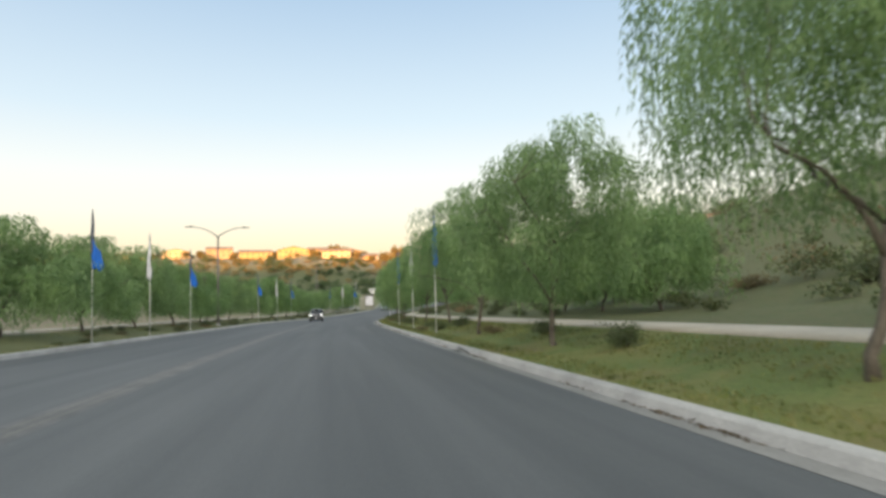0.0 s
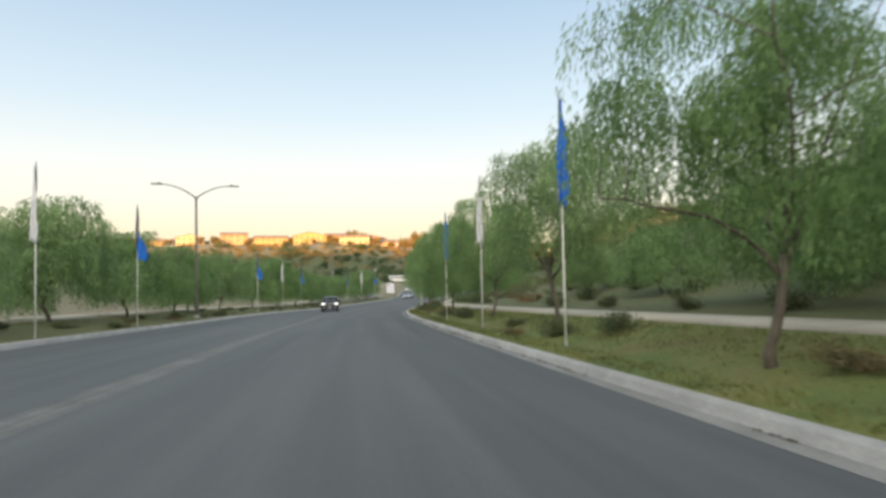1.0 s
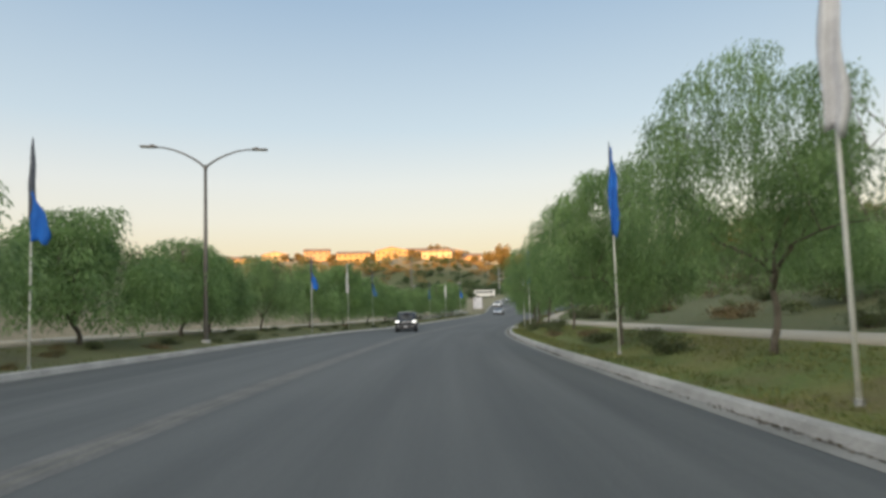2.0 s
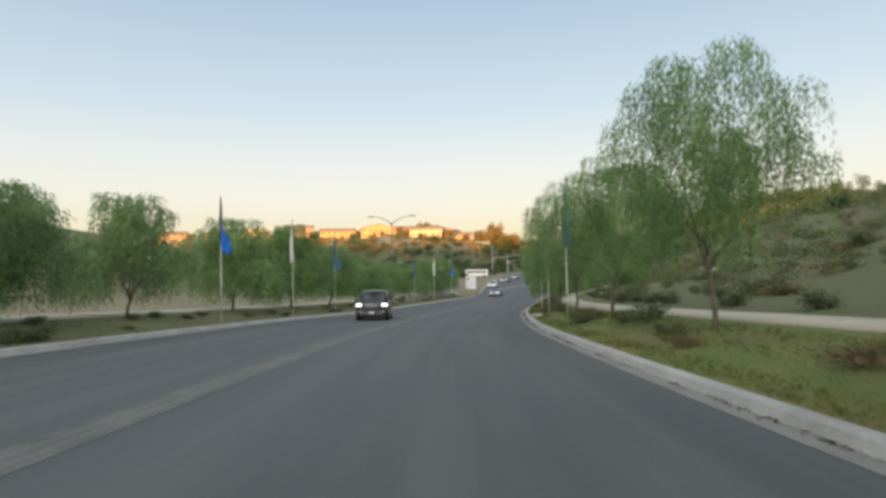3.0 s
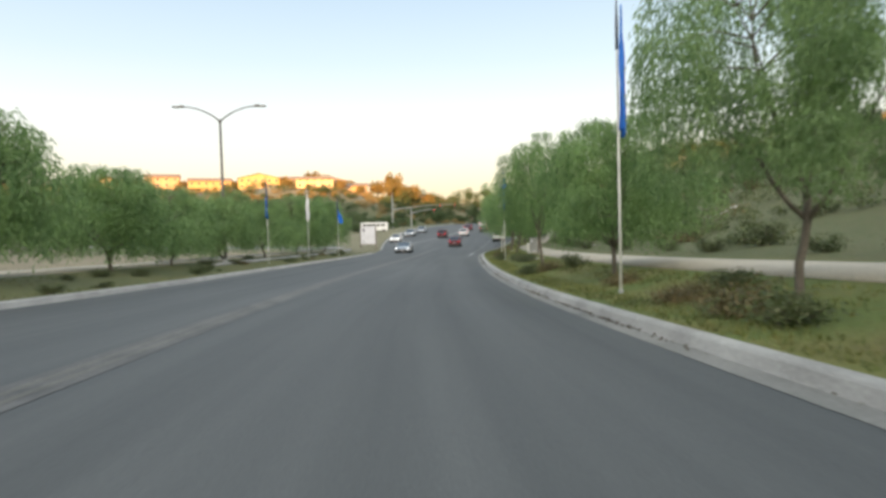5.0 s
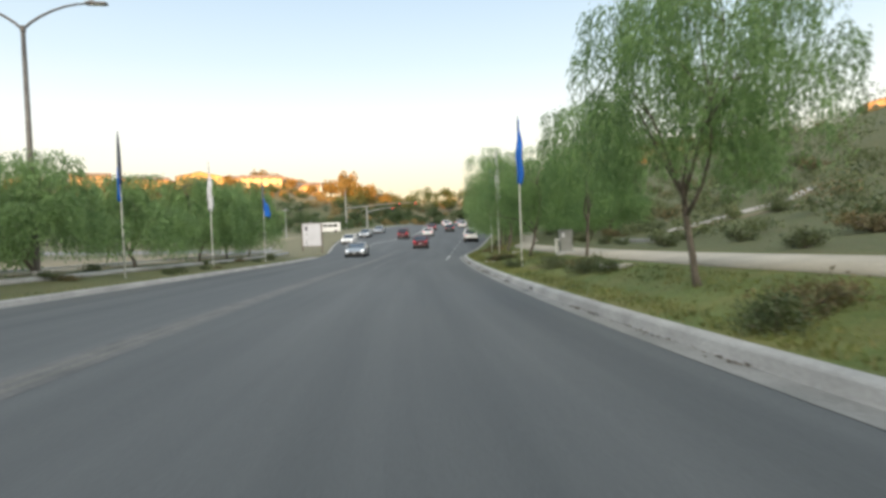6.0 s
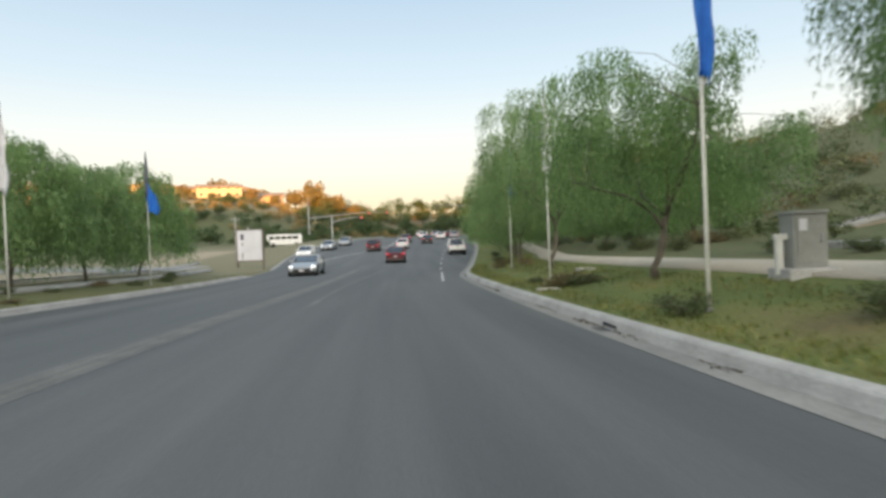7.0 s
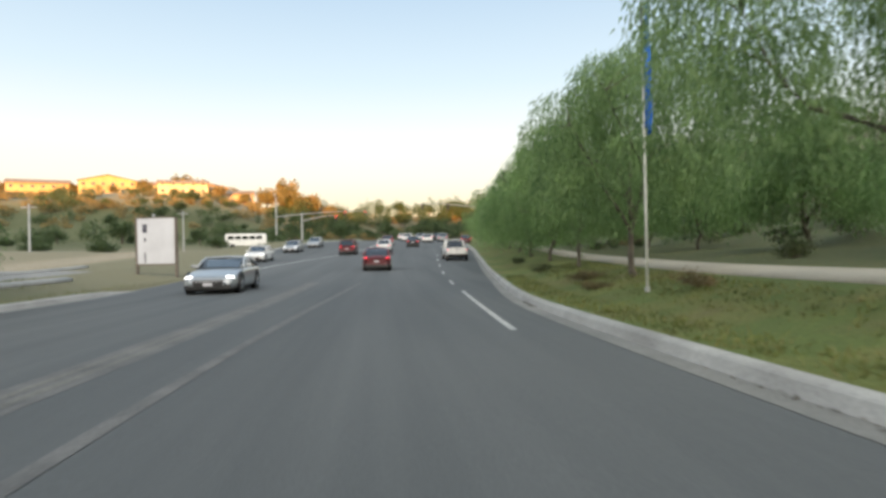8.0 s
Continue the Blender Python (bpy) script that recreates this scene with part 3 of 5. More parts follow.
    far = np.hypot(bases[:, 0], bases[:, 1])
    keep = (bases[:, 2] > hem + leaf_len) & (far < np.quantile(far, 0.99)) & (bases[:, 2] < np.quantile(bases[:, 2], 0.998))
    bases, dirs = bases[keep], dirs[keep]
    lens, wids = leaf_len * rng.uniform(0.7, 1.35, len(bases)), leaf_len * rng.uniform(0.13, 0.21, len(bases))
    v, f = join_shapes(shapes)
    mesh_object("trunk", v, f, BARK, root, smooth_shade=True)
    v, f = leaf_quads(rng, bases, dirs, lens, wids)
    mesh_object("crown", v, f, LEAF, root)
    GROWN[root.name] = (bases[:, 2].max(), np.quantile(far[keep], 0.9))
    return root


def round_tree(seed, height, radius, clear, leaves, leaf_len, label, material):
    """Broad rounded tree: clumps of leaves round many limb ends."""
    rng = np.random.default_rng(seed)
    root = thing("tree", label, "tree")
    trunk, d = limb_points(rng, (0, 0, -0.3), (0.04, 0.02, 1), clear + 0.6, 0.05)
    shapes = [tube(trunk, [0.03 * height * (1.2 - 0.12 * i) for i in range(6)], 7)]
    clumps = []
    for k in range(11):
        a = 2 * math.pi * k / 11 + rng.uniform(-0.3, 0.3)
        o = rng.uniform(0.15, 1.0)
        main, _ = limb_points(rng, trunk[-1], (math.cos(a) * o, math.sin(a) * o, rng.uniform(0.35, 1.1)), rng.uniform(0.55, 1.0) * radius * 1.05, 0.0, 4)
        shapes.append(tube(main, [0.011 * height * (1 - 0.2 * i) for i in range(5)], 5, False))
        clumps += [main[2], main[3], main[4]]
    v, f = join_shapes(shapes)
    mesh_object("trunk", v, f, BARK, root, smooth_shade=True)
    c = np.array(clumps)
    pick = c[rng.integers(0, len(c), leaves)]
    off = rng.normal(size=(leaves, 3))
    off *= (radius * 0.27 * rng.uniform(0.55, 1.15, leaves) / np.linalg.norm(off, axis=1))[:, None]
    d = rng.normal(size=(leaves, 3)) + off / (radius * 0.27) * 0.8
    d /= np.linalg.norm(d, axis=1)[:, None]
    v, f = leaf_quads(rng, pick + off, d, leaf_len * rng.uniform(0.7, 1.3, leaves), leaf_len * rng.uniform(0.45, 0.7, leaves))
    mesh_object("crown", v, f, material, root)
    return root


def shrub(seed, radius, height, leaves, leaf_len, label, material, category="shrub"):
    rng = np.random.default_rng(seed)
    root = thing("shrub", label, category)
    shapes, ends = [], []
    for k in range(9):
        a = 2 * math.pi * k / 9 + rng.uniform(-0.3, 0.3)
        o = rng.uniform(0.2, 1.3)
        st, _ = limb_points(rng, (0, 0, -0.05), (math.cos(a) * o, math.sin(a) * o, 0.9), radius * rng.uniform(0.6, 0.95), 0.03, 4)
        st = [(p[0], p[1], p[2] * height / radius) for p in st]
        shapes.append(tube(st, [0.022 * (1 - 0.18 * i) for i in range(5)], 4, False))
        ends += [st[2], st[3], st[4]]
    v, f = join_shapes(shapes)
    mesh_object("stem", v, f, BARK, root)
    c = np.array(ends)
    pick = c[rng.integers(0, len(c), leaves)]
    off = rng.normal(size=(leaves, 3)) * np.array((radius * 0.17, radius * 0.17, height * 0.13))
    base = pick + off
    base[:, 2] = np.maximum(base[:, 2], 0.03)
    d = rng.normal(size=(leaves, 3)) * 0.7 + np.array((0, 0, 0.6))
    d /= np.linalg.norm(d, axis=1)[:, None]
    v, f = leaf_quads(rng, base, d, leaf_len * rng.uniform(0.6, 1.3, leaves), leaf_len * rng.uniform(0.3, 0.5, leaves))
    mesh_object("foliage", v, f, material, root)
    return root


def plant(proto, x, y, turn, size, tall=1.0, sink=0.0, label="", group=""):
    ob = copy_thing(proto, pose(x, y, ground_z(x, y) - sink, 0, 0, turn) @ Matrix.Diagonal((size, size, size * tall, 1)))
    return tagged(ob, label, "", group)


def scrub(name, label, spots, per, leaf_len, material, seed):
    """Uncountable far bushes and treetops as one mesh: spots of x, y, radius, height."""
    rng = np.random.default_rng(seed)
    sp = np.array(spots)
    zs = np.array([ground_z(x, y) for x, y in sp[:, :2]])
    n = len(sp) * per
    pick = np.repeat(np.arange(len(sp)), per)
    lobe = np.clip(rng.normal(size=(len(sp), 5, 3)), -1.5, 1.5) * np.array((0.42, 0.42, 0.24)) + np.array((0, 0, 0.1))
    centre_of = lobe[pick, rng.integers(0, 5, n)]
    off = rng.normal(size=(n, 3))
    off *= (rng.uniform(0.25, 0.52, n) / np.linalg.norm(off, axis=1))[:, None]
    p = centre_of + off
    base = np.stack([sp[pick, 0] + p[:, 0] * sp[pick, 2], sp[pick, 1] + p[:, 1] * sp[pick, 2], zs[pick] + sp[pick, 3] * np.maximum(0.02, 0.45 + p[:, 2] * 0.55)], axis=1)
    d = off * 1.6 + rng.normal(size=(n, 3)) * 0.6
    d /= np.linalg.norm(d, axis=1)[:, None]
    size = leaf_len * (0.6 + 0.4 * sp[pick, 2] / sp[:, 2].mean())
    v, f = leaf_quads(rng, base, d, size * rng.uniform(0.7, 1.3, n), size * rng.uniform(0.4, 0.7, n))
    return tagged(mesh_object(name, v, f, material), label, "scrub", kind="stuff")


def remove_thing(ob):
    for o in list(ob.children_recursive) + [ob]:
        bpy.data.objects.remove(o)


PEPPER_LABEL = "weeping green pepper tree with drooping foliage on the verge"
peppers = [pepper_tree(11, 7.4, 3.2, 1.9, 4700, 2.0, 0.165, PEPPER_LABEL, 1.8, 31), pepper_tree(23, 7.0, 3.0, 1.5, 5400, 2.2, 0.16, PEPPER_LABEL, 1.1, 38),
           pepper_tree(37, 7.6, 3.3, 1.9, 5000, 2.3, 0.165, PEPPER_LABEL, 1.5, 32), pepper_tree(41, 6.2, 3.0, 1.2, 6000, 2.1, 0.16, PEPPER_LABEL, 0.9, 44),
           pepper_tree(53, 6.0, 2.9, 1.0, 3050, 2.3, 0.22, PEPPER_LABEL, 0.25, 40, 0.32), pepper_tree(67, 6.2, 2.9, 1.0, 3050, 2.4, 0.22, PEPPER_LABEL, 0.3, 42, 0.36)]
HILL_LABEL = "sunlit rounded tree among the houses on the hill"
hill_trees = [round_tree(5, 7.0, 3.4, 1.2, 1500, 0.55, HILL_LABEL, LEAF_SUN_TONED), round_tree(6, 9.5, 3.0, 2.2, 1500, 0.55, HILL_LABEL, LEAF_SUN_TONED),
              round_tree(7, 5.0, 3.2, 0.6, 1300, 0.5, HILL_LABEL, LEAF_SUN_TONED)]
dark_trees = [round_tree(8, 7.0, 3.6, 1.2, 1700, 0.5, "dark green rounded tree beyond the junction", LEAF_DARK),
              round_tree(9, 9.0, 3.8, 1.8, 1700, 0.5, "dark green rounded tree beyond the junction", LEAF_DARK)]
SHRUB_LABEL = "low ragged green shrub growing on the verge"
shrubs = [shrub(3, 0.8, 0.55, 1500, 0.085, SHRUB_LABEL, LEAF_SHRUB), shrub(4, 0.65, 0.6, 1400, 0.08, SHRUB_LABEL, LEAF_SHRUB),
          shrub(12, 0.75, 0.5, 1400, 0.085, "low ragged reddish-brown dry shrub on the verge", LEAF_DRY)]

trng = random.Random(7)


def row_tree(side, y, du, height, radius, k, label, group):
    """A pepper tree of the row on one side: distance along the road, setback from the kerb, height, crown radius, proto."""
    x = centre(y) + (kerb_r(y) + du if side > 0 else kerb_l(y) - du)
    if group != "trees along the right verge" or y > 150 or y < 0:
        k = 4 + k % 2
    h0, r0 = GROWN[peppers[k].name]
    plant(peppers[k], x, y, trng.uniform(0, 360), radius / r0, (height / h0) / (radius / r0), label=label, group=group)


for y, du, h, r, k in [(-11, 2.2, 6.4, 2.4, 0), (6, 2.3, 6.9, 2.5, 2), (14.8, 1.9, 5.9, 2.4, 1), (23, 1.9, 6.2, 2.5, 2), (34.6, 3.0, 6.5, 2.6, 0), (42.9, 2.7, 6.0, 2.3, 2), (50, 2.0, 5.9, 2.4, 3),
                       (60.6, 2.7, 6.4, 2.1, 2), (68.7, 2.55, 6.1, 2.25, 2), (76.6, 2.3, 6.3, 2.45, 2), (84.7, 2.1, 5.0, 1.9, 0), (92.3, 2.2, 4.2, 2.1, 3), (102.3, 2.0, 5.7, 2.0, 0), (113, 3.2, 5.6, 1.75, 0),
                       (120.2, 2.6, 5.0, 2.5, 2), (129.5, 2.7, 6.6, 2.7, 2), (138, 3.0, 6.2, 2.5, 1), (146, 3.2, 6.0, 2.6, 3), (155, 3.4, 6.7, 3.2, 3), (164, 3.4, 6.9, 3.4, 1), (173, 3.4, 6.8, 3.4, 0),
                       (183, 3.5, 6.6, 3.4, 3), (193, 3.5, 6.5, 3.4, 2), (204, 3.6, 6.5, 3.4, 1)]:
    row_tree(1, y, du, h, r, k, PEPPER_LABEL, "trees along the right verge")
for y, du, h, r, k in [(36, 13.5, 3.6, 2.4, 3), (47, 12.8, 3.8, 2.4, 3), (58, 13.5, 3.6, 2.3, 3), (134, 10.6, 5.0, 2.5, 3), (142, 10.8, 5.2, 2.6, 3), (151, 10.5, 5.4, 2.6, 3), (160, 11, 5.2, 2.6, 3), (170, 11, 5.2, 2.6, 3)]:
    row_tree(1, y, du, h, r, k, "low bushy green pepper tree behind the footpath", "trees behind the footpath")
for y, du, h, r, k in [(14, 4.4, 5.6, 2.6, 1), (24, 4.3, 6.0, 2.8, 3), (32.5, 4.4, 6.0, 2.7, 1), (41.2, 4.3, 6.6, 3.0, 0), (49.8, 4.3, 5.8, 2.9, 3), (57.8, 4.3, 5.4, 2.7, 3), (62, 4.8, 5.2, 2.4, 1), (68.8, 4.3, 5.8, 2.2, 3),
                       (78.4, 4.3, 5.9, 2.8, 0), (87, 4.3, 6.4, 2.7, 3), (94.8, 4.2, 5.8, 2.6, 1), (102.7, 4.3, 5.2, 2.7, 3), (109.2, 4.5, 4.9, 2.4, 3), (115.6, 4.2, 5.0, 2.5, 0), (122.8, 4.2, 4.9, 2.5, 3),
                       (130.8, 4.3, 5.8, 2.7, 3), (136, 4.5, 5.6, 2.4, 1), (141.8, 4.7, 6.4, 2.5, 0)]:
    row_tree(-1, y, du, h * trng.uniform(0.9, 0.98), r * 1.06, k, "small weeping green pepper tree in the planted strip", "trees along the left verge")
for y, du, h, r, k in [(23.5, 9.6, 4.8, 2.5, 0), (28.5, 9.4, 5.0, 2.6, 1), (34.0, 9.6, 4.6, 2.4, 0)]:
    row_tree(1, y, du, h, r, k, "low bushy green pepper tree behind the footpath", "trees behind the footpath")


# ---- flags, lamps, signs ----
def feather_flag(cloth, label, furled=False):
    """furled: the upper cloth has wound itself round the pole and only the lower third blows free."""
    root = thing("feather_flag", label, "flag")
    v, f = tube([(0, 0, -0.3), (0, 0, 2.0), (0, 0, 4.0), (0.0, 0, 5.4), (0.0, 0, 6.0)], [0.032, 0.03, 0.026, 0.018, 0.01], 8)
    mesh_object("pole", v, f, POLE_WHITE, root, smooth_shade=True)
    v, f = tube([(0, 0, 0.0), (0, 0, 0.10)], [0.06, 0.05], 10)
    mesh_object("ground_socket", v, f, STEEL, root)
    if furled:
        v, f = tube([(0, 0, 3.9), (0.015, 0, 4.3), (-0.01, 0, 4.8), (0.012, 0, 5.3), (0, 0, 5.75), (0, 0, 6.03)], [0.075, 0.09, 0.085, 0.07, 0.045, 0.014], 10)
    else:
        v, f = tube([(0, 0, 5.0), (0, 0, 5.5), (0, 0, 6.03)], [0.036, 0.034, 0.014], 8)
    mesh_object("sleeve", v, f, SLEEVE, root, "dark cloth wound round the pole" if furled else "dark cloth sleeve at the tip", True)
    verts, faces = [], []
    rows, cols = 22, 9
    top, drop = (4.55, 1.25) if furled else (5.85, 2.5)
    for i in range(rows + 1):
        s = i / rows
        w = (0.5 if furled else 0.30) * min(1.0, (s + 0.05) * 1.7) * (1 - 0.22 * s ** 3)
        z = top - drop * s
        for j in range(cols + 1):
            t = j / cols
            x = (0.05 if furled else -0.07) * s + w * (t - (0.05 if furled else 0.28)) + 0.02 * math.sin(9 * s) + 0.03 * math.sin(14 * s + 3 * t) * t
            y = 0.045 * math.sin(t * 9 + s * 5) * (0.3 + s) - 0.085
            verts.append((x, y, z - 0.10 * t * s - 0.05 * math.sin(t * 7 + 2 * s)))
    for i in range(rows):
        for j in range(cols):
            a = i * (cols + 1) + j
            faces.append((a, a + 1, a + cols + 2, a + cols + 1))
    ob = mesh_object("banner", verts, faces, cloth, root, smooth_shade=True)
    m = ob.modifiers.new("cloth", "SOLIDIFY")
    m.thickness = 0.006
    return root


blue_flag = feather_flag(FLAG_BLUE, "limp blue feather flag on a white pole by the kerb")
furled_flag = feather_flag(FLAG_BLUE, "blue feather flag half wound round its white pole", True)
white_flag = feather_flag(FLAG_WHITE, "limp white feather flag on a white pole by the kerb")
for x, y, white, turn in [(0.0, 28.82, 0, 10), (-2.05, 38.26, 1, -30), (-4.12, 47.74, 0, 20), (-8.37, 73.98, 0, 15), (-9.33, 81.47, 1, -20), (-9.94, 89.0, 0, 60), (-9.95, 115.93, 0, 5),
                          (-9.34, 125.82, 1, -15), (-8.44, 135.04, 0, 40), (-16.01, 25.77, 0, 20), (-17.82, 34.09, 1, -10), (-19.68, 43.24, 0, 25), (-24.92, 72.34, 0, 30),
                          (-25.46, 81.37, 1, -20), (-26.15, 90.34, 0, 10), (-26.37, 117.61, 0, -60), (-25.91, 127.24, 1, 15), (-25.04, 136.11, 0, 20)]:
    tall = 1 + (0.2 if y < 55 else 0.08) / 6 + (0.08 / 6 if x < centre(y) else 0)
    copy_thing(white_flag if white else blue_flag if x > centre(y) else furled_flag, pose(x, y, ground_z(x, y), 0, 0, turn) @ Matrix.Diagonal((1, 1, tall, 1)))
for ob in [o for o in scene.collection.objects if o.name.startswith("feather_flag")]:
    tagged(ob, group="feather flags along the road")
remove_thing(blue_flag)
remove_thing(furled_flag)
remove_thing(white_flag)


def street_lamp(x, y, turn, top):
    z = ground_z(x, y)
    root = thing("street_lamp", "tall bronze street lamp with two curved arms", "street lamp", pose(x, y, z, 0, 0, turn), "street lamps")
    h = top - z
    v, f = tube([(0, 0, -0.2), (0, 0, 0.3), (0, 0, h * 0.5), (0, 0, h)], [0.15, 0.115, 0.10, 0.075], 12)
    mesh_object("pole", v, f, BRONZE, root, smooth_shade=True)
    v, f = tube([(0, 0, -0.1), (0, 0, 0.16), (0, 0, 0.24)], [0.24, 0.22, 0.15], 12)
    mesh_object("base", v, f, CONCRETE, root)
    v, f = tube([(0, 0, h - 0.12), (0, 0, h + 0.05), (0, 0, h + 0.11)], [0.10, 0.10, 0.04], 12)
    mesh_object("cap", v, f, BRONZE, root)
    for sgn in (-1, 1):
        pts = [(sgn * 2.3 * t, 0, h - 0.05 + 1.0 * math.sin(t * math.pi / 2) ** 0.8) for t in (0, 0.12, 0.27, 0.45, 0.65, 0.85, 1.0)]
        v, f = tube(pts, [0.055, 0.052, 0.048, 0.044, 0.04, 0.037, 0.035], 8)
        arm = mesh_object("arm", v, f, BRONZE, root, smooth_shade=True)
        bm = bmesh.new()
        box(bm, 0.78, 0.26, 0.09, (sgn * 2.62, 0, h + 0.96), bevel=0.025)
        box(bm, 0.20, 0.14, 0.08, (sgn * 2.45, 0, h + 1.03), bevel=0.02)
        part("lamp_head", bm, BRONZE, arm, "flat bronze lamp head")
        bm = bmesh.new()
        box(bm, 0.5, 0.2, 0.012, (sgn * 2.68, 0, h + 0.909))
        part("lens", bm, POLE_WHITE, arm, "pale lamp lens")
    return root


street_lamp(-23.04, 56.04, 26, 6.08)
street_lamp(-28.6, 115.5, 5, 4.8)


def notice_board():
    x, y = -25.0, 156.8
    z = ground_z(x, y)
    root = thing("notice_board", "large white notice board between two timber posts", "sign", pose(x, y, z, 0, 0, -16.5))
    bottom, top = -4.57 - z, -2.12 - z
    for s in (-1, 1):
        bm = bmesh.new()
        box(bm, 0.13, 0.13, top + 0.35, (s * 1.14, 0.05, (top - 0.3) / 2), bevel=0.015)
        part("post", bm, TIMBER, root, "weathered timber post")
    bm = bmesh.new()
    box(bm, 2.14, 0.06, top - bottom, (0, 0, (top + bottom) / 2), bevel=0.01)
    panel = part("panel", bm, PANEL_WHITE, root)
    for w, zz, hh in ((2.2, top + 0.02, 0.07), (2.2, bottom - 0.03, 0.08)):
        bm = bmesh.new()
        box(bm, w, 0.09, hh, (0, 0, zz), bevel=0.012)
        part("rail", bm, TIMBER, root, "timber rail")
    for bx, bz, bw, bh in ((-0.62, top - 0.55, 0.26, 0.46), (-0.62, bottom + 0.35, 0.07, 0.55), (-0.62, top - 1.15, 0.10, 0.2), (-0.3, top - 0.4, 0.03, 0.03)):
        bm = bmesh.new()
        box(bm, bw, 0.012, bh, (bx, -0.037, bz))
        part("print", bm, INK, panel, "dark unreadable printing")
    bm = bmesh.new()
    box(bm, 0.14, 0.10, 0.16, (-0.1, 0, top + 0.13), bevel=0.02)
    part("top_fitting", bm, STEEL, root, "small metal fitting on the top rail")


notice_board()


def utility_cabinet(x, y):
    z = ground_z(x, y)
    root = thing("utility_cabinet", "grey metal utility cabinet on a concrete pad", "utility cabinet", pose(x, y, z, 0, 0, -8))
    bm = bmesh.new()
    box(bm, 0.8, 0.65, 0.2, (0, 0, 0.0), bevel=0.015)
    part("pad", bm, CONCRETE, root, "pale concrete pad")
    bm = bmesh.new()
    box(bm, 0.52, 0.42, 0.86, (0, 0, 0.52), bevel=0.02)
    body = part("body", bm, CABINET, root)
    bm = bmesh.new()
    box(bm, 0.57, 0.47, 0.05, (0, 0, 0.97), bevel=0.015)
    part("lid", bm, CABINET, root)
    bm = bmesh.new()
    box(bm, 0.42, 0.02, 0.72, (0, -0.215, 0.54), bevel=0.006)
    part("door", bm, CABINET, body)
    bm = bmesh.new()
    box(bm, 0.03, 0.03, 0.14, (0.15, -0.235, 0.56), bevel=0.006)
    part("handle", bm, STEEL, body, "steel handle")
    bm = bmesh.new()
    box(bm, 0.10, 0.10, 0.62, (-0.38, 0.0, 0.31), bevel=0.01)
    box(bm, 0.22, 0.10, 0.09, (-0.34, 0.0, 0.60), bevel=0.01)
    part("conduit", bm, POLE_WHITE, root, "white conduit post")
    bm = bmesh.new()
    box(bm, 0.12, 0.008, 0.18, (-0.12, -0.228, 0.78))
    part("notice", bm, PANEL_WHITE, body, "small white notice")


utility_cabinet(-7.95, 116.6)


def vault_lid(x, y, turn, w, d):
    root = thing("vault_lid", "flat pale concrete utility lid in the grass", "utility lid", pose(x, y, ground_z(x, y), 0, 0, turn), "utility lids")
    bm = bmesh.new()
    box(bm, w, d, 0.10, (0, 0, -0.005), bevel=0.012)
    part("frame", bm, CONCRETE, root)
    bm = bmesh.new()
    box(bm, w * 0.8, d * 0.78, 0.014, (0, 0, 0.051), bevel=0.004)
    part("plate", bm, WALKWAY, root)


vault_lid(centre(107.6) + kerb_r(107.6) + 2.5, 107.6, 10, 0.9, 0.6)
vault_lid(centre(122.6) + kerb_r(122.6) + 0.8, 122.6, -12, 0.6, 0.3)
vault_lid(centre(125.3) + kerb_r(125.3) + 2.7, 125.3, -8, 0.6, 0.4)
vault_lid(centre(75.5) + kerb_r(75.5) + 1.1, 75.5, 15, 0.5, 0.25)


def road_sign(x, y):
    z = ground_z(x, y)
    root = thing("road_sign", "plain rectangular metal road sign on a steel post", "road sign", pose(x, y, z, 0, 0, -5))
    v, f = tube([(0, 0, -0.2), (0, 0, 3.15)], [0.03, 0.03], 8)
    mesh_object("post", v, f, STEEL, root)
    bm = bmesh.new()
    box(bm, 0.46, 0.012, 0.62, (0, -0.04, 2.85), bevel=0.004)
    plate = part("plate", bm, PANEL_WHITE, root)
    for bz, bw, bh in ((2.98, 0.18, 0.16), (2.80, 0.10, 0.10)):
        bm = bmesh.new()
        box(bm, bw, 0.006, bh, (0, -0.051, bz))
        part("print", bm, INK, plate, "dark unreadable printing")


road_sign(centre(81.4) + kerb_r(81.4) + 2.4, 81.4)


def inlet_slab(x, y, turn):
    root = thing("drain_inlet", "concrete drain inlet slab set in the kerb", "drain", pose(x, y, ground_z(x, y), 0, 0, turn))
    bm = bmesh.new()
    box(bm, 0.55, 0.8, 0.16, (0, 0, 0.06), bevel=0.02)
    part("slab", bm, CONCRETE, root)
    bm = bmesh.new()
    box(bm, 0.1, 0.6, 0.06, (-0.25, 0, 0.04), bevel=0.01)
    part("opening", bm, TRIM_BLACK, root, "dark drain opening")
    bm = bmesh.new()
    bmesh.ops.create_cone(bm, cap_ends=True, segments=16, radius1=0.16, radius2=0.16, depth=0.02, matrix=Matrix.Translation((0.06, 0.1, 0.145)))
    part("cover", bm, STEEL, root, "round iron cover")


def along(y):
    return math.degrees(-math.atan((centre(y + 1) - centre(y - 1)) / 2))


def kerb_inlet(y, length):
    x = centre(y) + kerb_r(y)
    root = thing("kerb_inlet", "dark storm drain slot in the concrete kerb face", "drain", pose(x, y, road_z(x, y), 0, 0, along(y)), "kerb drains")
    bm = bmesh.new()
    box(bm, 0.04, length, 0.045, (0.012, 0, 0.06), bevel=0.01)
    part("slot", bm, TRIM_BLACK, root)
    bm = bmesh.new()
    box(bm, 0.16, length * 0.8, 0.012, (-0.12, 0, 0.008))
    part("grate", bm, TAR, root, "dark iron grate in the gutter")


inlet_slab(centre(79.1) + kerb_r(79.1) + 0.5, 79.1, along(79.1))
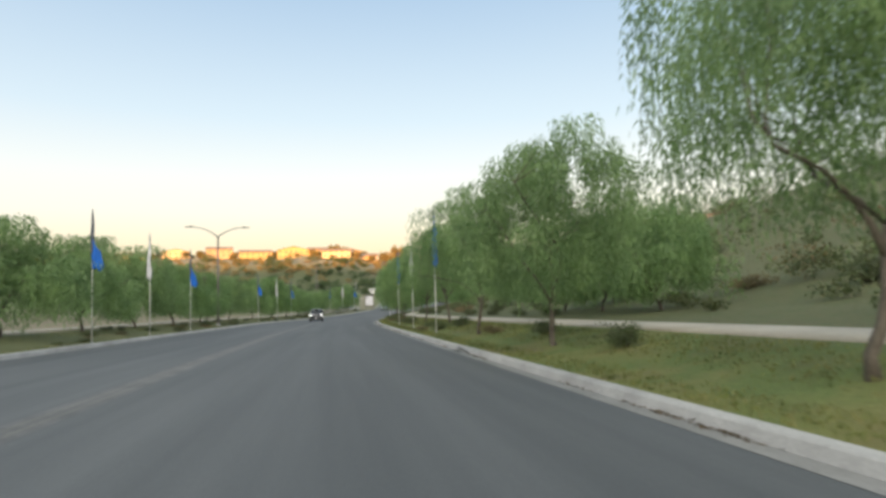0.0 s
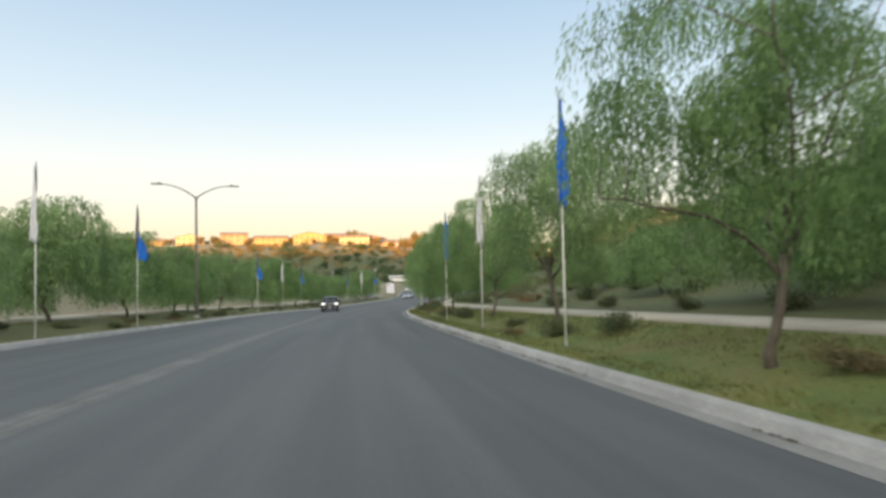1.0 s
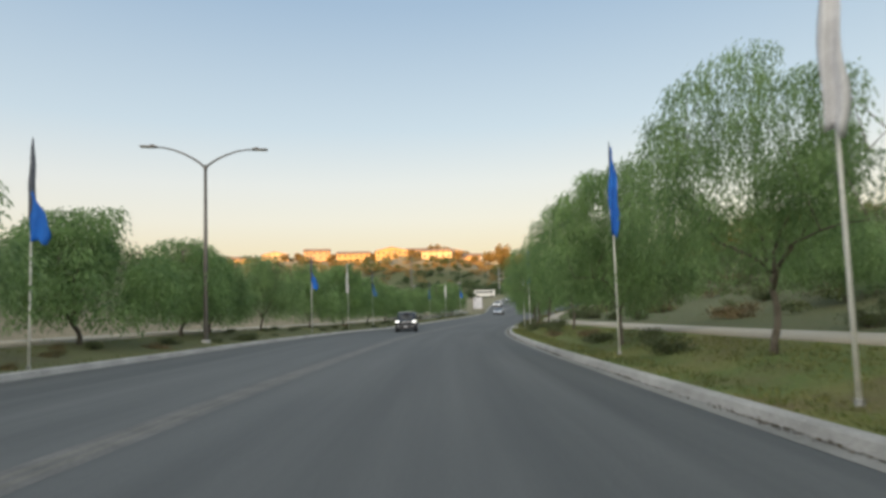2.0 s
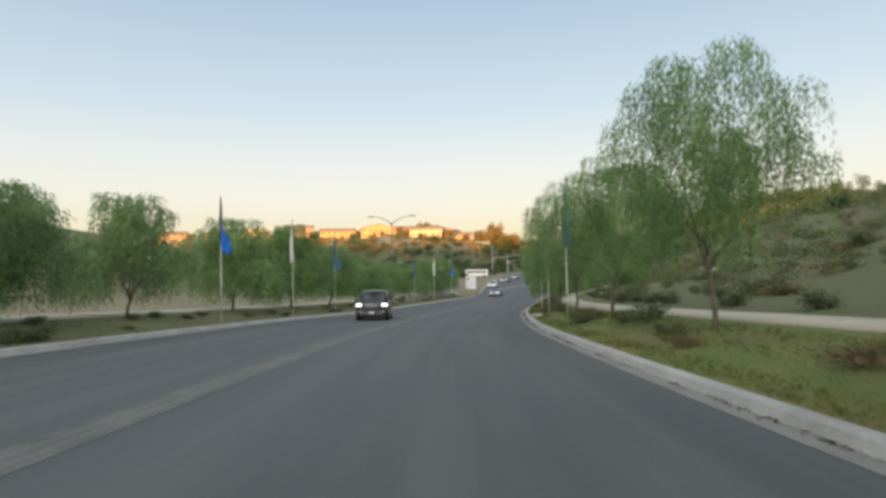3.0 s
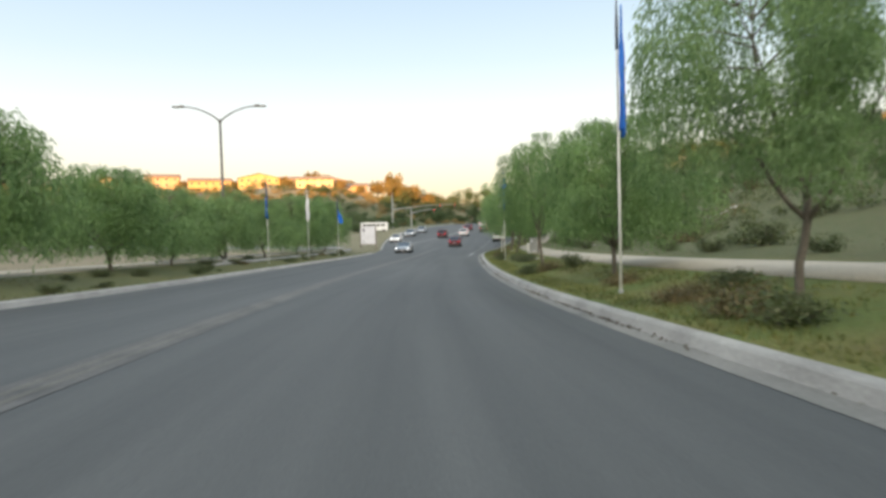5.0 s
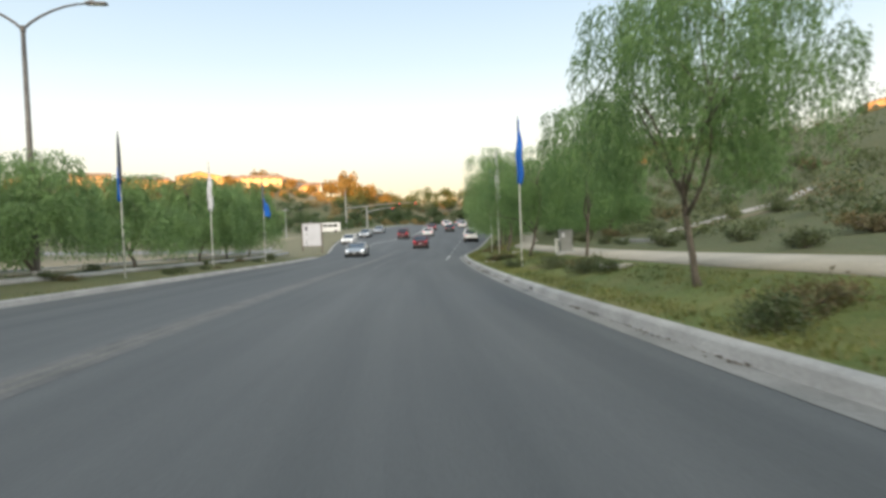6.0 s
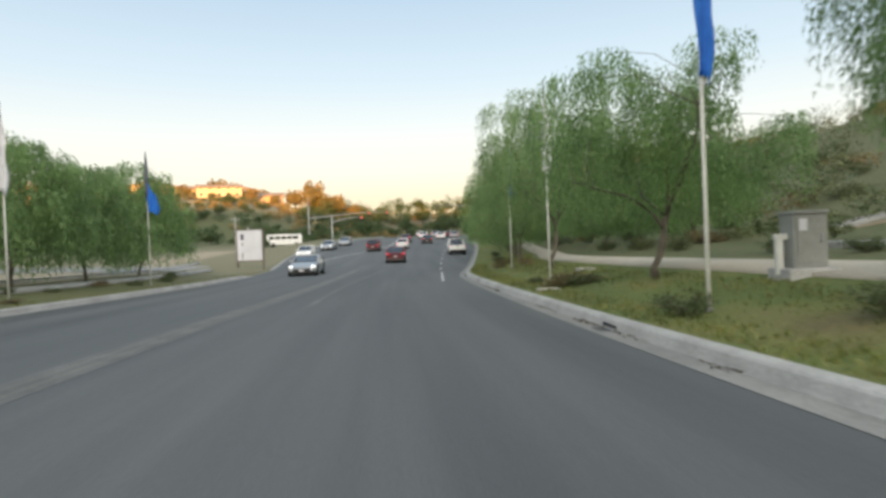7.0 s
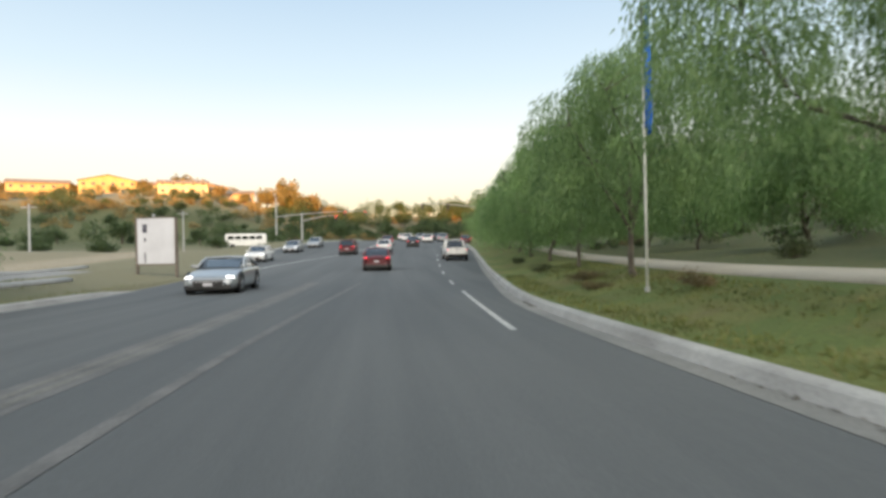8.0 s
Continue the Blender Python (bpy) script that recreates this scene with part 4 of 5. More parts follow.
for y, n in ((17.4, 1.7), (107.0, 0.3), (116.2, 0.5)):
    kerb_inlet(y, n)

def slope_drain(y, d0, d1):
    """Shallow concrete channel running straight up the slope from behind the footpath."""
    root = thing("drainage_channel", "pale concrete drainage channel running up the green slope", "drain")
    n = 16
    spine = []
    for i in range(n + 1):
        yy = y + 0.12 * math.sin(i * 0.9)
        x = centre(y) + kerb_r(y) + d0 + (d1 - d0) * i / n
        spine.append((x, yy, ground_z(x, yy) + 0.03))
    for name, strip in (("channel_bed", [(-0.34, 0.06), (-0.1, 0.0), (0.1, 0.0), (0.34, 0.06), (0.34, -0.15), (-0.34, -0.15)]),
                        ("channel_rim", [(-0.52, -0.15), (-0.52, 0.11), (-0.34, 0.13), (-0.34, -0.15)]), ("channel_rim", [(0.34, -0.15), (0.34, 0.13), (0.52, 0.11), (0.52, -0.15)])):
        v, f, w = [], [], len(strip)
        for x, yy, z in spine:
            v += [(x, yy + a, z + b) for a, b in strip]
        for i in range(n):
            f += [(i * w + k, i * w + (k + 1) % w, (i + 1) * w + (k + 1) % w, (i + 1) * w + k) for k in range(w)]
        f += [tuple(range(w))[::-1], tuple(n * w + k for k in range(w))]
        mesh_object(name, v, f, CONCRETE, root)


def edging(ya, yb, d):
    """Low concrete edging along the back of the footpath."""
    root = thing("concrete_edging", "low pale concrete edging behind the footpath", "edging")
    n = 4
    for i in range(n):
        y0, y1 = ya + (yb - ya) * i / n + 0.02, ya + (yb - ya) * (i + 1) / n
        ends = []
        for yy in (y0, y1):
            x = centre(yy) + kerb_r(yy) + d
            ends.append((x, yy, ground_z(x, yy)))
        v = [(x + a, yy, z + b) for x, yy, z in ends for a, b in ((-0.1, -0.12), (-0.1, 0.15), (-0.07, 0.18), (0.07, 0.18), (0.1, 0.15), (0.1, -0.12))]
        f = [(k, (k + 1) % 6, 6 + (k + 1) % 6, 6 + k) for k in range(6)] + [(5, 4, 3, 2, 1, 0), (6, 7, 8, 9, 10, 11)]
        mesh_object("edging_block", v, f, CONCRETE, root)


slope_drain(128.3, 12.4, 22.5)
edging(117.6, 122.4, 7.7)

# ---- verge planting ----
vr = random.Random(21)
for y, du, k, s, tall in [(98.4, 0.8, 0, 0.8, 1.0), (99.0, 1.6, 2, 0.95, 1.15), (97.6, 2.3, 0, 1.0, 0.9), (123.0, 1.35, 2, 0.95, 1.0), (122.6, 1.8, 2, 0.8, 0.9), (69.4, 1.5, 0, 1.0, 1.0), (69.9, 2.1, 1, 0.7, 0.9),
                          (72.0, 1.8, 1, 0.8, 0.9), (60.6, 1.8, 1, 0.8, 1.1), (59.2, 1.6, 2, 0.8, 0.9), (64.9, 2.6, 0, 1.1, 0.9), (66.2, 2.3, 0, 0.9, 0.8), (70.8, 2.2, 2, 1.2, 0.7), (72.6, 2.4, 2, 1.0, 0.7),
                          (31.1, 1.7, 0, 1.1, 0.9), (29.2, 2.5, 0, 1.1, 0.8), (33.5, 1.2, 2, 0.8, 0.8), (36.2, 1.9, 1, 0.8, 0.8), (84.8, 1.5, 2, 1.2, 0.8), (83.6, 1.3, 0, 1.0, 0.8), (86.6, 1.5, 2, 1.0, 0.8),
                          (81.0, 2.0, 1, 0.9, 1.0), (82.2, 2.2, 2, 0.8, 0.7), (116.0, 1.1, 1, 0.8, 0.8), (140.1, 2.2, 2, 1.0, 0.7), (133.9, 2.6, 2, 0.7, 1.0), (111.8, 1.8, 0, 1.0, 0.7), (113.4, 2.1, 0, 0.9, 0.7),
                          (108.4, 1.9, 0, 1.1, 0.8), (109.6, 2.2, 2, 1.0, 0.8), (107.2, 2.1, 1, 0.9, 0.7), (86.7, 2.3, 0, 0.8, 0.7), (122.3, 1.7, 0, 0.9, 0.6), (125.5, 1.2, 1, 0.6, 0.7), (137.6, 1.8, 2, 0.8, 0.7),
                          (46.0, 1.9, 0, 1.1, 0.8), (48.5, 2.4, 1, 1.0, 0.8), (52, 1.8, 0, 0.9, 0.8), (55, 2.2, 2, 0.9, 0.8), (22, 2.2, 2, 0.9, 0.8), (17.5, 2.6, 0, 1.0, 0.8), (12.0, 2.4, 1, 1.0, 0.9), (90.5, 1.8, 2, 0.9, 0.7),
                          (149, 2.0, 0, 0.9, 0.8), (160, 2.0, 1, 1.0, 0.8)]:
    plant(shrubs[k], centre(y) + kerb_r(y) + du, y, vr.uniform(0, 360), s, tall, group="shrubs on the right verge")
for y, d, s in [(82.6, 6.4, 1.25), (78.5, 6.3, 1.2), (75.8, 6.5, 1.35), (83.9, 5.9, 1.5), (88.6, 7.0, 0.9), (91.1, 6.9, 1.0), (113.3, 6.3, 1.15), (119.1, 6.7, 0.8), (121.9, 6.8, 1.0), (105.7, 6.3, 1.1), (111.4, 8.0, 1.2),
                (116.6, 8.4, 1.0), (30.5, 7.5, 1.3), (34.2, 7.0, 1.1), (40.5, 7.2, 1.2), (46.5, 6.8, 1.2), (64, 6.8, 1.2), (68.5, 6.6, 1.3), (96.5, 6.6, 1.1), (100.5, 6.8, 1.0), (129, 7.4, 1.2), (133.5, 7.8, 1.3), (138, 7.6, 1.1)]:
    plant(shrubs[1], centre(y) + kerb_r(y) + d, y, vr.uniform(0, 360), s, vr.uniform(0.75, 0.95), label="rounded dark green bush behind the footpath", group="bushes behind the footpath")
for k in range(62):
    yy = 6 + 2.2 * k + vr.uniform(-1.0, 1.0)
    plant(shrubs[vr.choice((0, 0, 1, 2))], centre(yy) + kerb_l(yy) - vr.uniform(1.0, 4.0), yy, vr.uniform(0, 360), vr.uniform(0.45, 0.95), vr.uniform(0.55, 0.95),
          label="low ragged shrub in the planted strip", group="shrubs on the left verge")
for i in range(70):
    y, d = vr.uniform(-5, 215), 8.4 + 22 * vr.random() ** 1.3
    plant(shrubs[vr.choice((0, 0, 1, 2))], centre(y) + kerb_r(y) + d, y, vr.uniform(0, 360), vr.uniform(1.0, 1.6) + d * 0.03, vr.uniform(0.7, 1.1),
          label="rounded scrub bush on the hillside", group="bushes on the right hillside")
spots = []
for i in range(420):
    y, d = vr.uniform(-20, 260), 14 + 75 * vr.random()
    r = vr.uniform(0.7, 2.2) + d * 0.012
    spots.append((centre(y) + kerb_r(y) + d, y, r, r * vr.uniform(0.8, 1.5)))
for i in range(300):
    y, d = vr.uniform(0, 200), 9.0 + 24 * vr.random()
    r = vr.uniform(0.5, 1.3)
    spots.append((centre(y) + kerb_r(y) + d, y, r, r * vr.uniform(0.7, 1.2)))
scrub("hillside_scrub", "dull green scrub covering the slope", spots, 260, 0.19, LEAF_SHRUB, 31)
spots = []
for i in range(200):
    y, d = vr.uniform(-20, 260), 14 + 75 * vr.random()
    r = vr.uniform(0.7, 1.8)
    spots.append((centre(y) + kerb_r(y) + d, y, r, r * vr.uniform(0.7, 1.2)))
scrub("dry_scrub", "brown dry scrub covering the slope", spots, 240, 0.18, LEAF_DRY, 32)
spots = []
for i in range(420):
    y, d = vr.uniform(0, 300), 12 + 85 * vr.random()
    if DRIVE[0] - 6 < y < DRIVE[1] + 6 or y > 170:
        continue
    r = vr.uniform(0.6, 2.0) + d * 0.012
    spots.append((centre(y) + kerb_l(y) - d, y, r, r * vr.uniform(0.8, 1.4)))
scrub("slope_scrub", "dull green scrub covering the dry slope", spots, 240, 0.26, LEAF_SHRUB, 33)


def grass_stuff():
    rng = np.random.default_rng(4)
    bases, dirs, lens, wids = [], [], [], []
    for side, count in ((1, 24000), (-1, 8000)):
        for i in range(count):
            y = rng.uniform(2, 150)
            d = 0.36 + (rng.random() ** 1.1) * (walk_r(y) - 0.55 if side > 0 else 4.2)
            x = centre(y) + (kerb_r(y) + d if side > 0 else kerb_l(y) - d)
            z = ground_z(x, y) - 0.01
            for b in range(3 if side > 0 else 2):
                bases.append((x + rng.normal() * 0.05, y + rng.normal() * 0.05, z))
                o = np.array((rng.normal() * 0.5, rng.normal() * 0.5, 1.0))
                dirs.append(o / np.linalg.norm(o))
                lens.append(rng.uniform(0.05, 0.13))
                wids.append(rng.uniform(0.014, 0.03))
    v, f = leaf_quads(rng, np.array(bases), np.array(dirs), np.array(lens), np.array(wids))
    tagged(mesh_object("grass", v, f, BLADE), "rough green and yellowing grass on the verges", "grass", kind="stuff")


grass_stuff()


def gutter_litter():
    """Drifts of dry fallen leaves and grit along the foot of the right kerb."""
    rng = np.random.default_rng(17)
    drifts = rng.uniform(4, 138, 90)
    y = np.repeat(drifts, 34) + rng.normal(size=90 * 34) * np.repeat(rng.uniform(0.1, 0.75, 90), 34)
    bases = []
    for v in y:
        u = kerb_r(v) - abs(rng.normal()) * 0.05 - 0.01
        bases.append((centre(v) + u, v, grade(v) + crown(u) + 0.018))
    n = len(bases)
    d = rng.normal(size=(n, 3)) * np.array((1, 1, 0.25))
    d /= np.linalg.norm(d, axis=1)[:, None]
    v, f = leaf_quads(rng, np.array(bases), d, rng.uniform(0.03, 0.08, n), rng.uniform(0.012, 0.03, n))
    tagged(mesh_object("leaf_litter", v, f, LITTER), "dry brown leaf litter drifted along the kerb", "leaf litter", kind="stuff")


gutter_litter()


# ---- vehicles ----
def car_shell(stations, cross):
    """Lofted, mirrored body skin from (y, bottom, half width, belt, roof half width, top) stations."""
    verts, faces = [], []
    for st in stations:
        ring = cross(*st)
        verts += [(x, st[0], z) for x, z in ring] + [(-x, st[0], z) for x, z in reversed(ring)]
    w = len(verts) // len(stations)
    for i in range(len(stations) - 1):
        for k in range(w):
            k2 = (k + 1) % w
            faces.append((i * w + k, i * w + k2, (i + 1) * w + k2, (i + 1) * w + k))
    faces.append(tuple(range(w)))
    faces.append(tuple((len(stations) - 1) * w + k for k in range(w))[::-1])
    return verts, faces


def lower_ring(y, b, w, belt, rw, top):
    return [(0.0, b), (w * 0.86, b), (w * 0.97, b + 0.10), (w, b + (belt - b) * 0.45), (w * 0.985, belt - 0.10), (w * 0.93, belt - 0.01), (w * 0.80, belt + 0.015), (0.0, belt + 0.03)]


def cabin_ring(y, b, w, belt, rw, top):
    return [(0.0, belt - 0.05), (w * 0.90, belt - 0.05), (w * 0.90, belt), (rw, top - 0.06), (rw * 0.93, top - 0.015), (0.0, top)]


def car(name, label, colour, style, m, lights, group="cars on the road", roof_sheen=None):
    """style: length, width, height, belt, nose, cowl, roof front, roof rear, tail deck, ground clearance, wheel radius (metres along from the tail)."""
    L, W, H, belt, nose_z, cowl, rf, rr, deck, clr, wr = style
    root = thing(name, label, "car", m, group)
    hw = W / 2
    tall = H > 1.5
    if tall:
        face = [(L, clr + 0.12, hw * 0.80, nose_z - 0.12), (L - 0.05, clr + 0.04, hw * 0.90, nose_z - 0.03), (L - 0.16, clr + 0.02, hw * 0.97, nose_z + 0.01)]
    else:
        face = [(L, clr + 0.16, hw * 0.66, nose_z - 0.24), (L - 0.07, clr + 0.05, hw * 0.82, nose_z - 0.10), (L - 0.25, clr + 0.02, hw * 0.94, nose_z - 0.01)]
    hood = face + [(L - 0.6, clr, hw * 0.985, nose_z + 0.05), (cowl, clr, hw, belt - 0.02)]
    mid = [((cowl + rr) / 2, clr, hw, belt), (max(deck, 0.35), clr, hw, belt)]
    tail = [(0.22, clr + 0.02, hw * 0.97, belt - 0.02), (0.06, clr + 0.08, hw * 0.93, belt - 0.06), (0.0, clr + 0.18, hw * 0.86, belt - 0.16)]
    st = [(y, b, w, z, 0, 0) for y, b, w, z in hood + mid + tail]
    v, f = car_shell(st, lower_ring)
    body = mesh_object("body", v, f, colour, root, smooth_shade=True)
    sub = body.modifiers.new("round", "SUBSURF")
    sub.levels = sub.render_levels = 2
    rw = hw * 0.74
    cab = [(cowl + 0.02, 0, hw, belt, hw * 0.80, belt + 0.02), ((cowl + rf * 2) / 3, 0, hw, belt, rw * 1.03, belt + (H - belt) * 0.72), (rf, 0, hw, belt, rw, H - 0.015),
           ((rf + rr) / 2, 0, hw, belt, rw, H), (rr, 0, hw, belt, rw * 0.98, H - 0.03), ((rr + deck * 2) / 3, 0, hw, belt, rw * 0.98, belt + (H - belt) * 0.62),
           (deck, 0, hw * 0.97, belt, hw * 0.78, belt + 0.02)]
    v, f = car_shell(cab, cabin_ring)
    mesh_object("cabin_glass", v, f, GLASS_DARK, root, "dark tinted glass", True)
    # roof skin and pillars over the glass
    roof_st = [(rf + 0.07, H - 0.045, rw * 1.005)] + [(y, top, w2) for y, _, _, _, w2, top in cab[2:5]]
    rv, rfc = [], []
    for y, top, w2 in roof_st:
        rv += [(-w2 - 0.012, y, top - 0.085), (-w2 * 0.95, y, top - 0.008), (0, y, top + 0.014), (w2 * 0.95, y, top - 0.008), (w2 + 0.012, y, top - 0.085)]
    for i in range(3):
        for k in range(4):
            a = i * 5 + k
            rfc.append((a, a + 1, a + 6, a + 5))
    roof = mesh_object("roof", rv, rfc, roof_sheen or colour, root, "roof skin painted pale like reflected sky" if roof_sheen else "", True)
    so = roof.modifiers.new("thickness", "SOLIDIFY")
    so.thickness, so.offset = 0.02, 0
    for s in (-1, 1):
        for (ya, za, wa), (yb, zb, wb), r in (((cowl, belt, hw * 0.88), (rf, H - 0.05, rw), 0.045), ((deck, belt, hw * 0.86), (rr, H - 0.06, rw), 0.07),
                                              (((rf + rr) / 2, belt, hw * 0.905), ((rf + rr) / 2, H - 0.05, rw + 0.005), 0.04)):
            v, f = tube([(s * wa, ya, za), (s * (wa + wb) / 2 * 1.01, (ya + yb) / 2, (za + zb) / 2 + 0.015), (s * wb, yb, zb)], [r, r, r], 6)
            mesh_object("pillar", v, f, colour, root, smooth_shade=True)
    for s in (-1, 1):
        for wy in (L - 0.88, 0.92):
            v, f = tube([(s * (hw - 0.24), wy, wr), (s * (hw - 0.21), wy, wr), (s * (hw - 0.03), wy, wr), (s * (hw + 0.005), wy, wr)], [wr * 0.9, wr, wr, wr * 0.9], 22)
            tyre = mesh_object("wheel", v, f, RUBBER, root, "black rubber tyre", True)
            shapes = [tube([(s * (hw - 0.06), wy, wr), (s * (hw + 0.012), wy, wr)], [wr * 0.70, wr * 0.66], 18, False), tube([(s * (hw - 0.04), wy, wr), (s * (hw + 0.014), wy, wr)], [wr * 0.16, wr * 0.14], 10)]
            for q in range(5):
                a = 2 * math.pi * q / 5 + 0.3
                shapes.append(tube([(s * (hw + 0.006), wy + math.cos(a) * wr * 0.1, wr + math.sin(a) * wr * 0.1), (s * (hw + 0.006), wy + math.cos(a) * wr * 0.67, wr + math.sin(a) * wr * 0.67)], [0.034, 0.024], 6))
            v, f = join_shapes(shapes)
            mesh_object("rim", v, f, ALLOY, tyre, "alloy rim")
            v, f = tube([(s * (hw - 0.05), wy, wr + 0.02), (s * (hw + 0.002), wy, wr + 0.02)], [wr + 0.07, wr + 0.07], 22)
            mesh_object("wheel_arch", v, f, TRIM_BLACK, root, "black wheel arch")
        bm = bmesh.new()
        box(bm, 0.17, 0.10, 0.12, (s * (hw + 0.06), cowl - 0.22, belt + 0.06), bevel=0.03)
        part("mirror", bm, colour, root)
        bm = bmesh.new()
        if tall:
            box(bm, 0.32, 0.14, 0.15, (s * hw * 0.76, L - 0.07, nose_z - 0.10), Matrix.Rotation(-s * 0.30, 4, "Z"), bevel=0.045)
        else:
            box(bm, 0.28, 0.16, 0.12, (s * hw * 0.74, L - 0.24, nose_z - 0.07), Matrix.Rotation(-s * 0.55, 4, "Z") @ Matrix.Rotation(s * 0.12, 4, "Y"), bevel=0.05)
        part("headlight", bm, HEADLIGHT if "front" in lights else ALLOY, root, "lit headlight" if "front" in lights else "clear headlight")
        bm = bmesh.new()
        box(bm, 0.24, 0.12, 0.15, (s * hw * 0.76, 0.08, belt - 0.15), Matrix.Rotation(s * 0.3, 4, "Z"), bevel=0.03)
        part("tail_lamp", bm, TAILLIGHT if "rear" in lights else CAR_RED, root, "glowing red tail lamp" if "rear" in lights else "red tail lamp")
    bm = bmesh.new()
    if tall:
        box(bm, W * 0.46, 0.10, 0.20, (0, L - 0.03, nose_z - 0.13), bevel=0.04)
    else:
        box(bm, W * 0.56, 0.12, 0.22, (0, L - 0.05, clr + 0.24), bevel=0.05)
    grille = part("grille", bm, TRIM_BLACK, root, "black front grille")
    for z in ([nose_z - 0.07, nose_z - 0.125, nose_z - 0.18] if tall else [clr + 0.30]):
        bm = bmesh.new()
        box(bm, W * (0.42 if tall else 0.46), 0.03, 0.024, (0, L + 0.018, z), bevel=0.008)
        part("chrome_bar", bm, ALLOY, grille, "chrome grille bar")
    if tall:
        bm = bmesh.new()
        box(bm, W * 0.50, 0.08, 0.13, (0, L - 0.015, clr + 0.27), bevel=0.03)
        part("lower_intake", bm, TRIM_BLACK, root, "dark lower air intake")
        for s in (-1, 1):
            bm = bmesh.new()
            box(bm, 0.13, 0.06, 0.08, (s * hw * 0.70, L - 0.02, clr + 0.27), bevel=0.025)
            part("fog_lamp", bm, ALLOY, root, "clear fog lamp")
    bm = bmesh.new()
    box(bm, W * 0.80, 0.10, 0.15, (0, L - 0.06, clr + 0.10), bevel=0.03)
    part("front_bumper", bm, TRIM_BLACK, root, "black lower bumper")
    bm = bmesh.new()
    box(bm, W * 0.84, 0.10, 0.22, (0, 0.04, clr + 0.14), bevel=0.03)
    part("rear_bumper", bm, TRIM_BLACK, root, "black lower bumper")
    for y, z in ((L + 0.022, clr + 0.20), (-0.012, belt - 0.34)):
        bm = bmesh.new()
        box(bm, 0.30, 0.015, 0.10, (0, y, z))
        part("plate", bm, PANEL_WHITE, root, "blank pale number plate")
    bm = bmesh.new()
    box(bm, W * 0.78, L - 0.7, 0.10, (0, L / 2, clr + 0.0))
    part("underbody", bm, TRIM_BLACK, root, "dark underbody")
    return root


# length, width, height, belt, nose, cowl, roof front, roof rear, deck, clearance, wheel radius
SUV = (4.40, 1.80, 1.64, 1.03, 0.93, 3.20, 2.62, 0.50, 0.12, 0.22, 0.36)
COUPE = (4.24, 1.80, 1.27, 0.87, 0.62, 2.75, 2.00, 1.10, 0.30, 0.14, 0.33)
SEDAN = (4.55, 1.80, 1.45, 0.95, 0.76, 3.35, 2.55, 1.25, 0.55, 0.17, 0.32)


def heading(y):
    return math.degrees(-math.atan((centre(y + 2) - centre(y - 2)) / 4))


def on_road(x, y, away):
    t = heading(y) + (0 if away else 180)
    pitch = math.degrees(math.atan((grade(y + 2) - grade(y - 2)) / 4)) * (1 if away else -1)
    return pose(x, y, road_z(x, y), 0, 0, t) @ pose(0, 0, 0, pitch, 0, 0)


def place_car(name, label, colour, style, x, y, away, lights, turn=0, roof_sheen=None):
    """x, y: the middle of the end that faces the approaching camera."""
    m = on_road(x, y, away) @ pose(0, 0, 0, 0, 0, turn)
    if not away:
        m = m @ Matrix.Translation((0, -style[0], 0))
    return car(name, label, colour, style, m, lights, roof_sheen=roof_sheen)


# silver roof is painted to look like the bright sky reflected in it
place_car("suv", "dark grey sport utility car with lit headlights", CAR_GREY, SUV, -18.6, 76.4, False, ("front",), 8, CAR_SILVER)
place_car("coupe", "silver sports coupe with lit headlights", CAR_SILVER, COUPE, -19.3, 143.9, False, ("front",))
place_car("sedan", "dark red sedan with glowing tail lamps", CAR_RED, SEDAN, -13.2, 160.4, True, ("rear",))
place_car("suv", "dark red sport utility car in the turn lane", CAR_RED, SUV, -15.5, 188.0, True, ("rear",))
place_car("sedan", "white sedan waiting with glowing tail lamps", CAR_WHITE, SEDAN, -11.3, 193.0, True, ("rear",))
place_car("sedan", "white sedan driving towards the camera", CAR_WHITE, SEDAN, -23.4, 177.0, False, ("front",))
place_car("sedan", "pale silver sedan with lit headlights", CAR_SILVER, SEDAN, -22.4, 196.0, False, ("front",))
place_car("sedan", "silver sedan near the junction", CAR_SILVER, SEDAN, -20.6, 208.0, False, ())
place_car("sedan", "black sedan near the junction", CAR_BLACK, SEDAN, -6.6, 206.0, True, ("rear",))
place_car("sedan", "red sedan near the junction", CAR_RED, SEDAN, -9.9, 212.0, True, ("rear",))
for i, (x, y, c, n) in enumerate([(-2.6, 222, CAR_WHITE, "white"), (0.6, 226, CAR_SILVER, "silver"), (-5.6, 228, CAR_WHITE, "white"), (1.2, 238, CAR_BLACK, "black"), (-1.8, 241, CAR_SILVER, "silver"),
                                  (2.6, 214, CAR_RED, "red"), (-4.6, 252, CAR_WHITE, "white"), (0.4, 258, CAR_BLACK, "black")]):
    place_car("sedan", n + " sedan queueing at the junction", c, SEDAN, x, y, True, ("rear",))


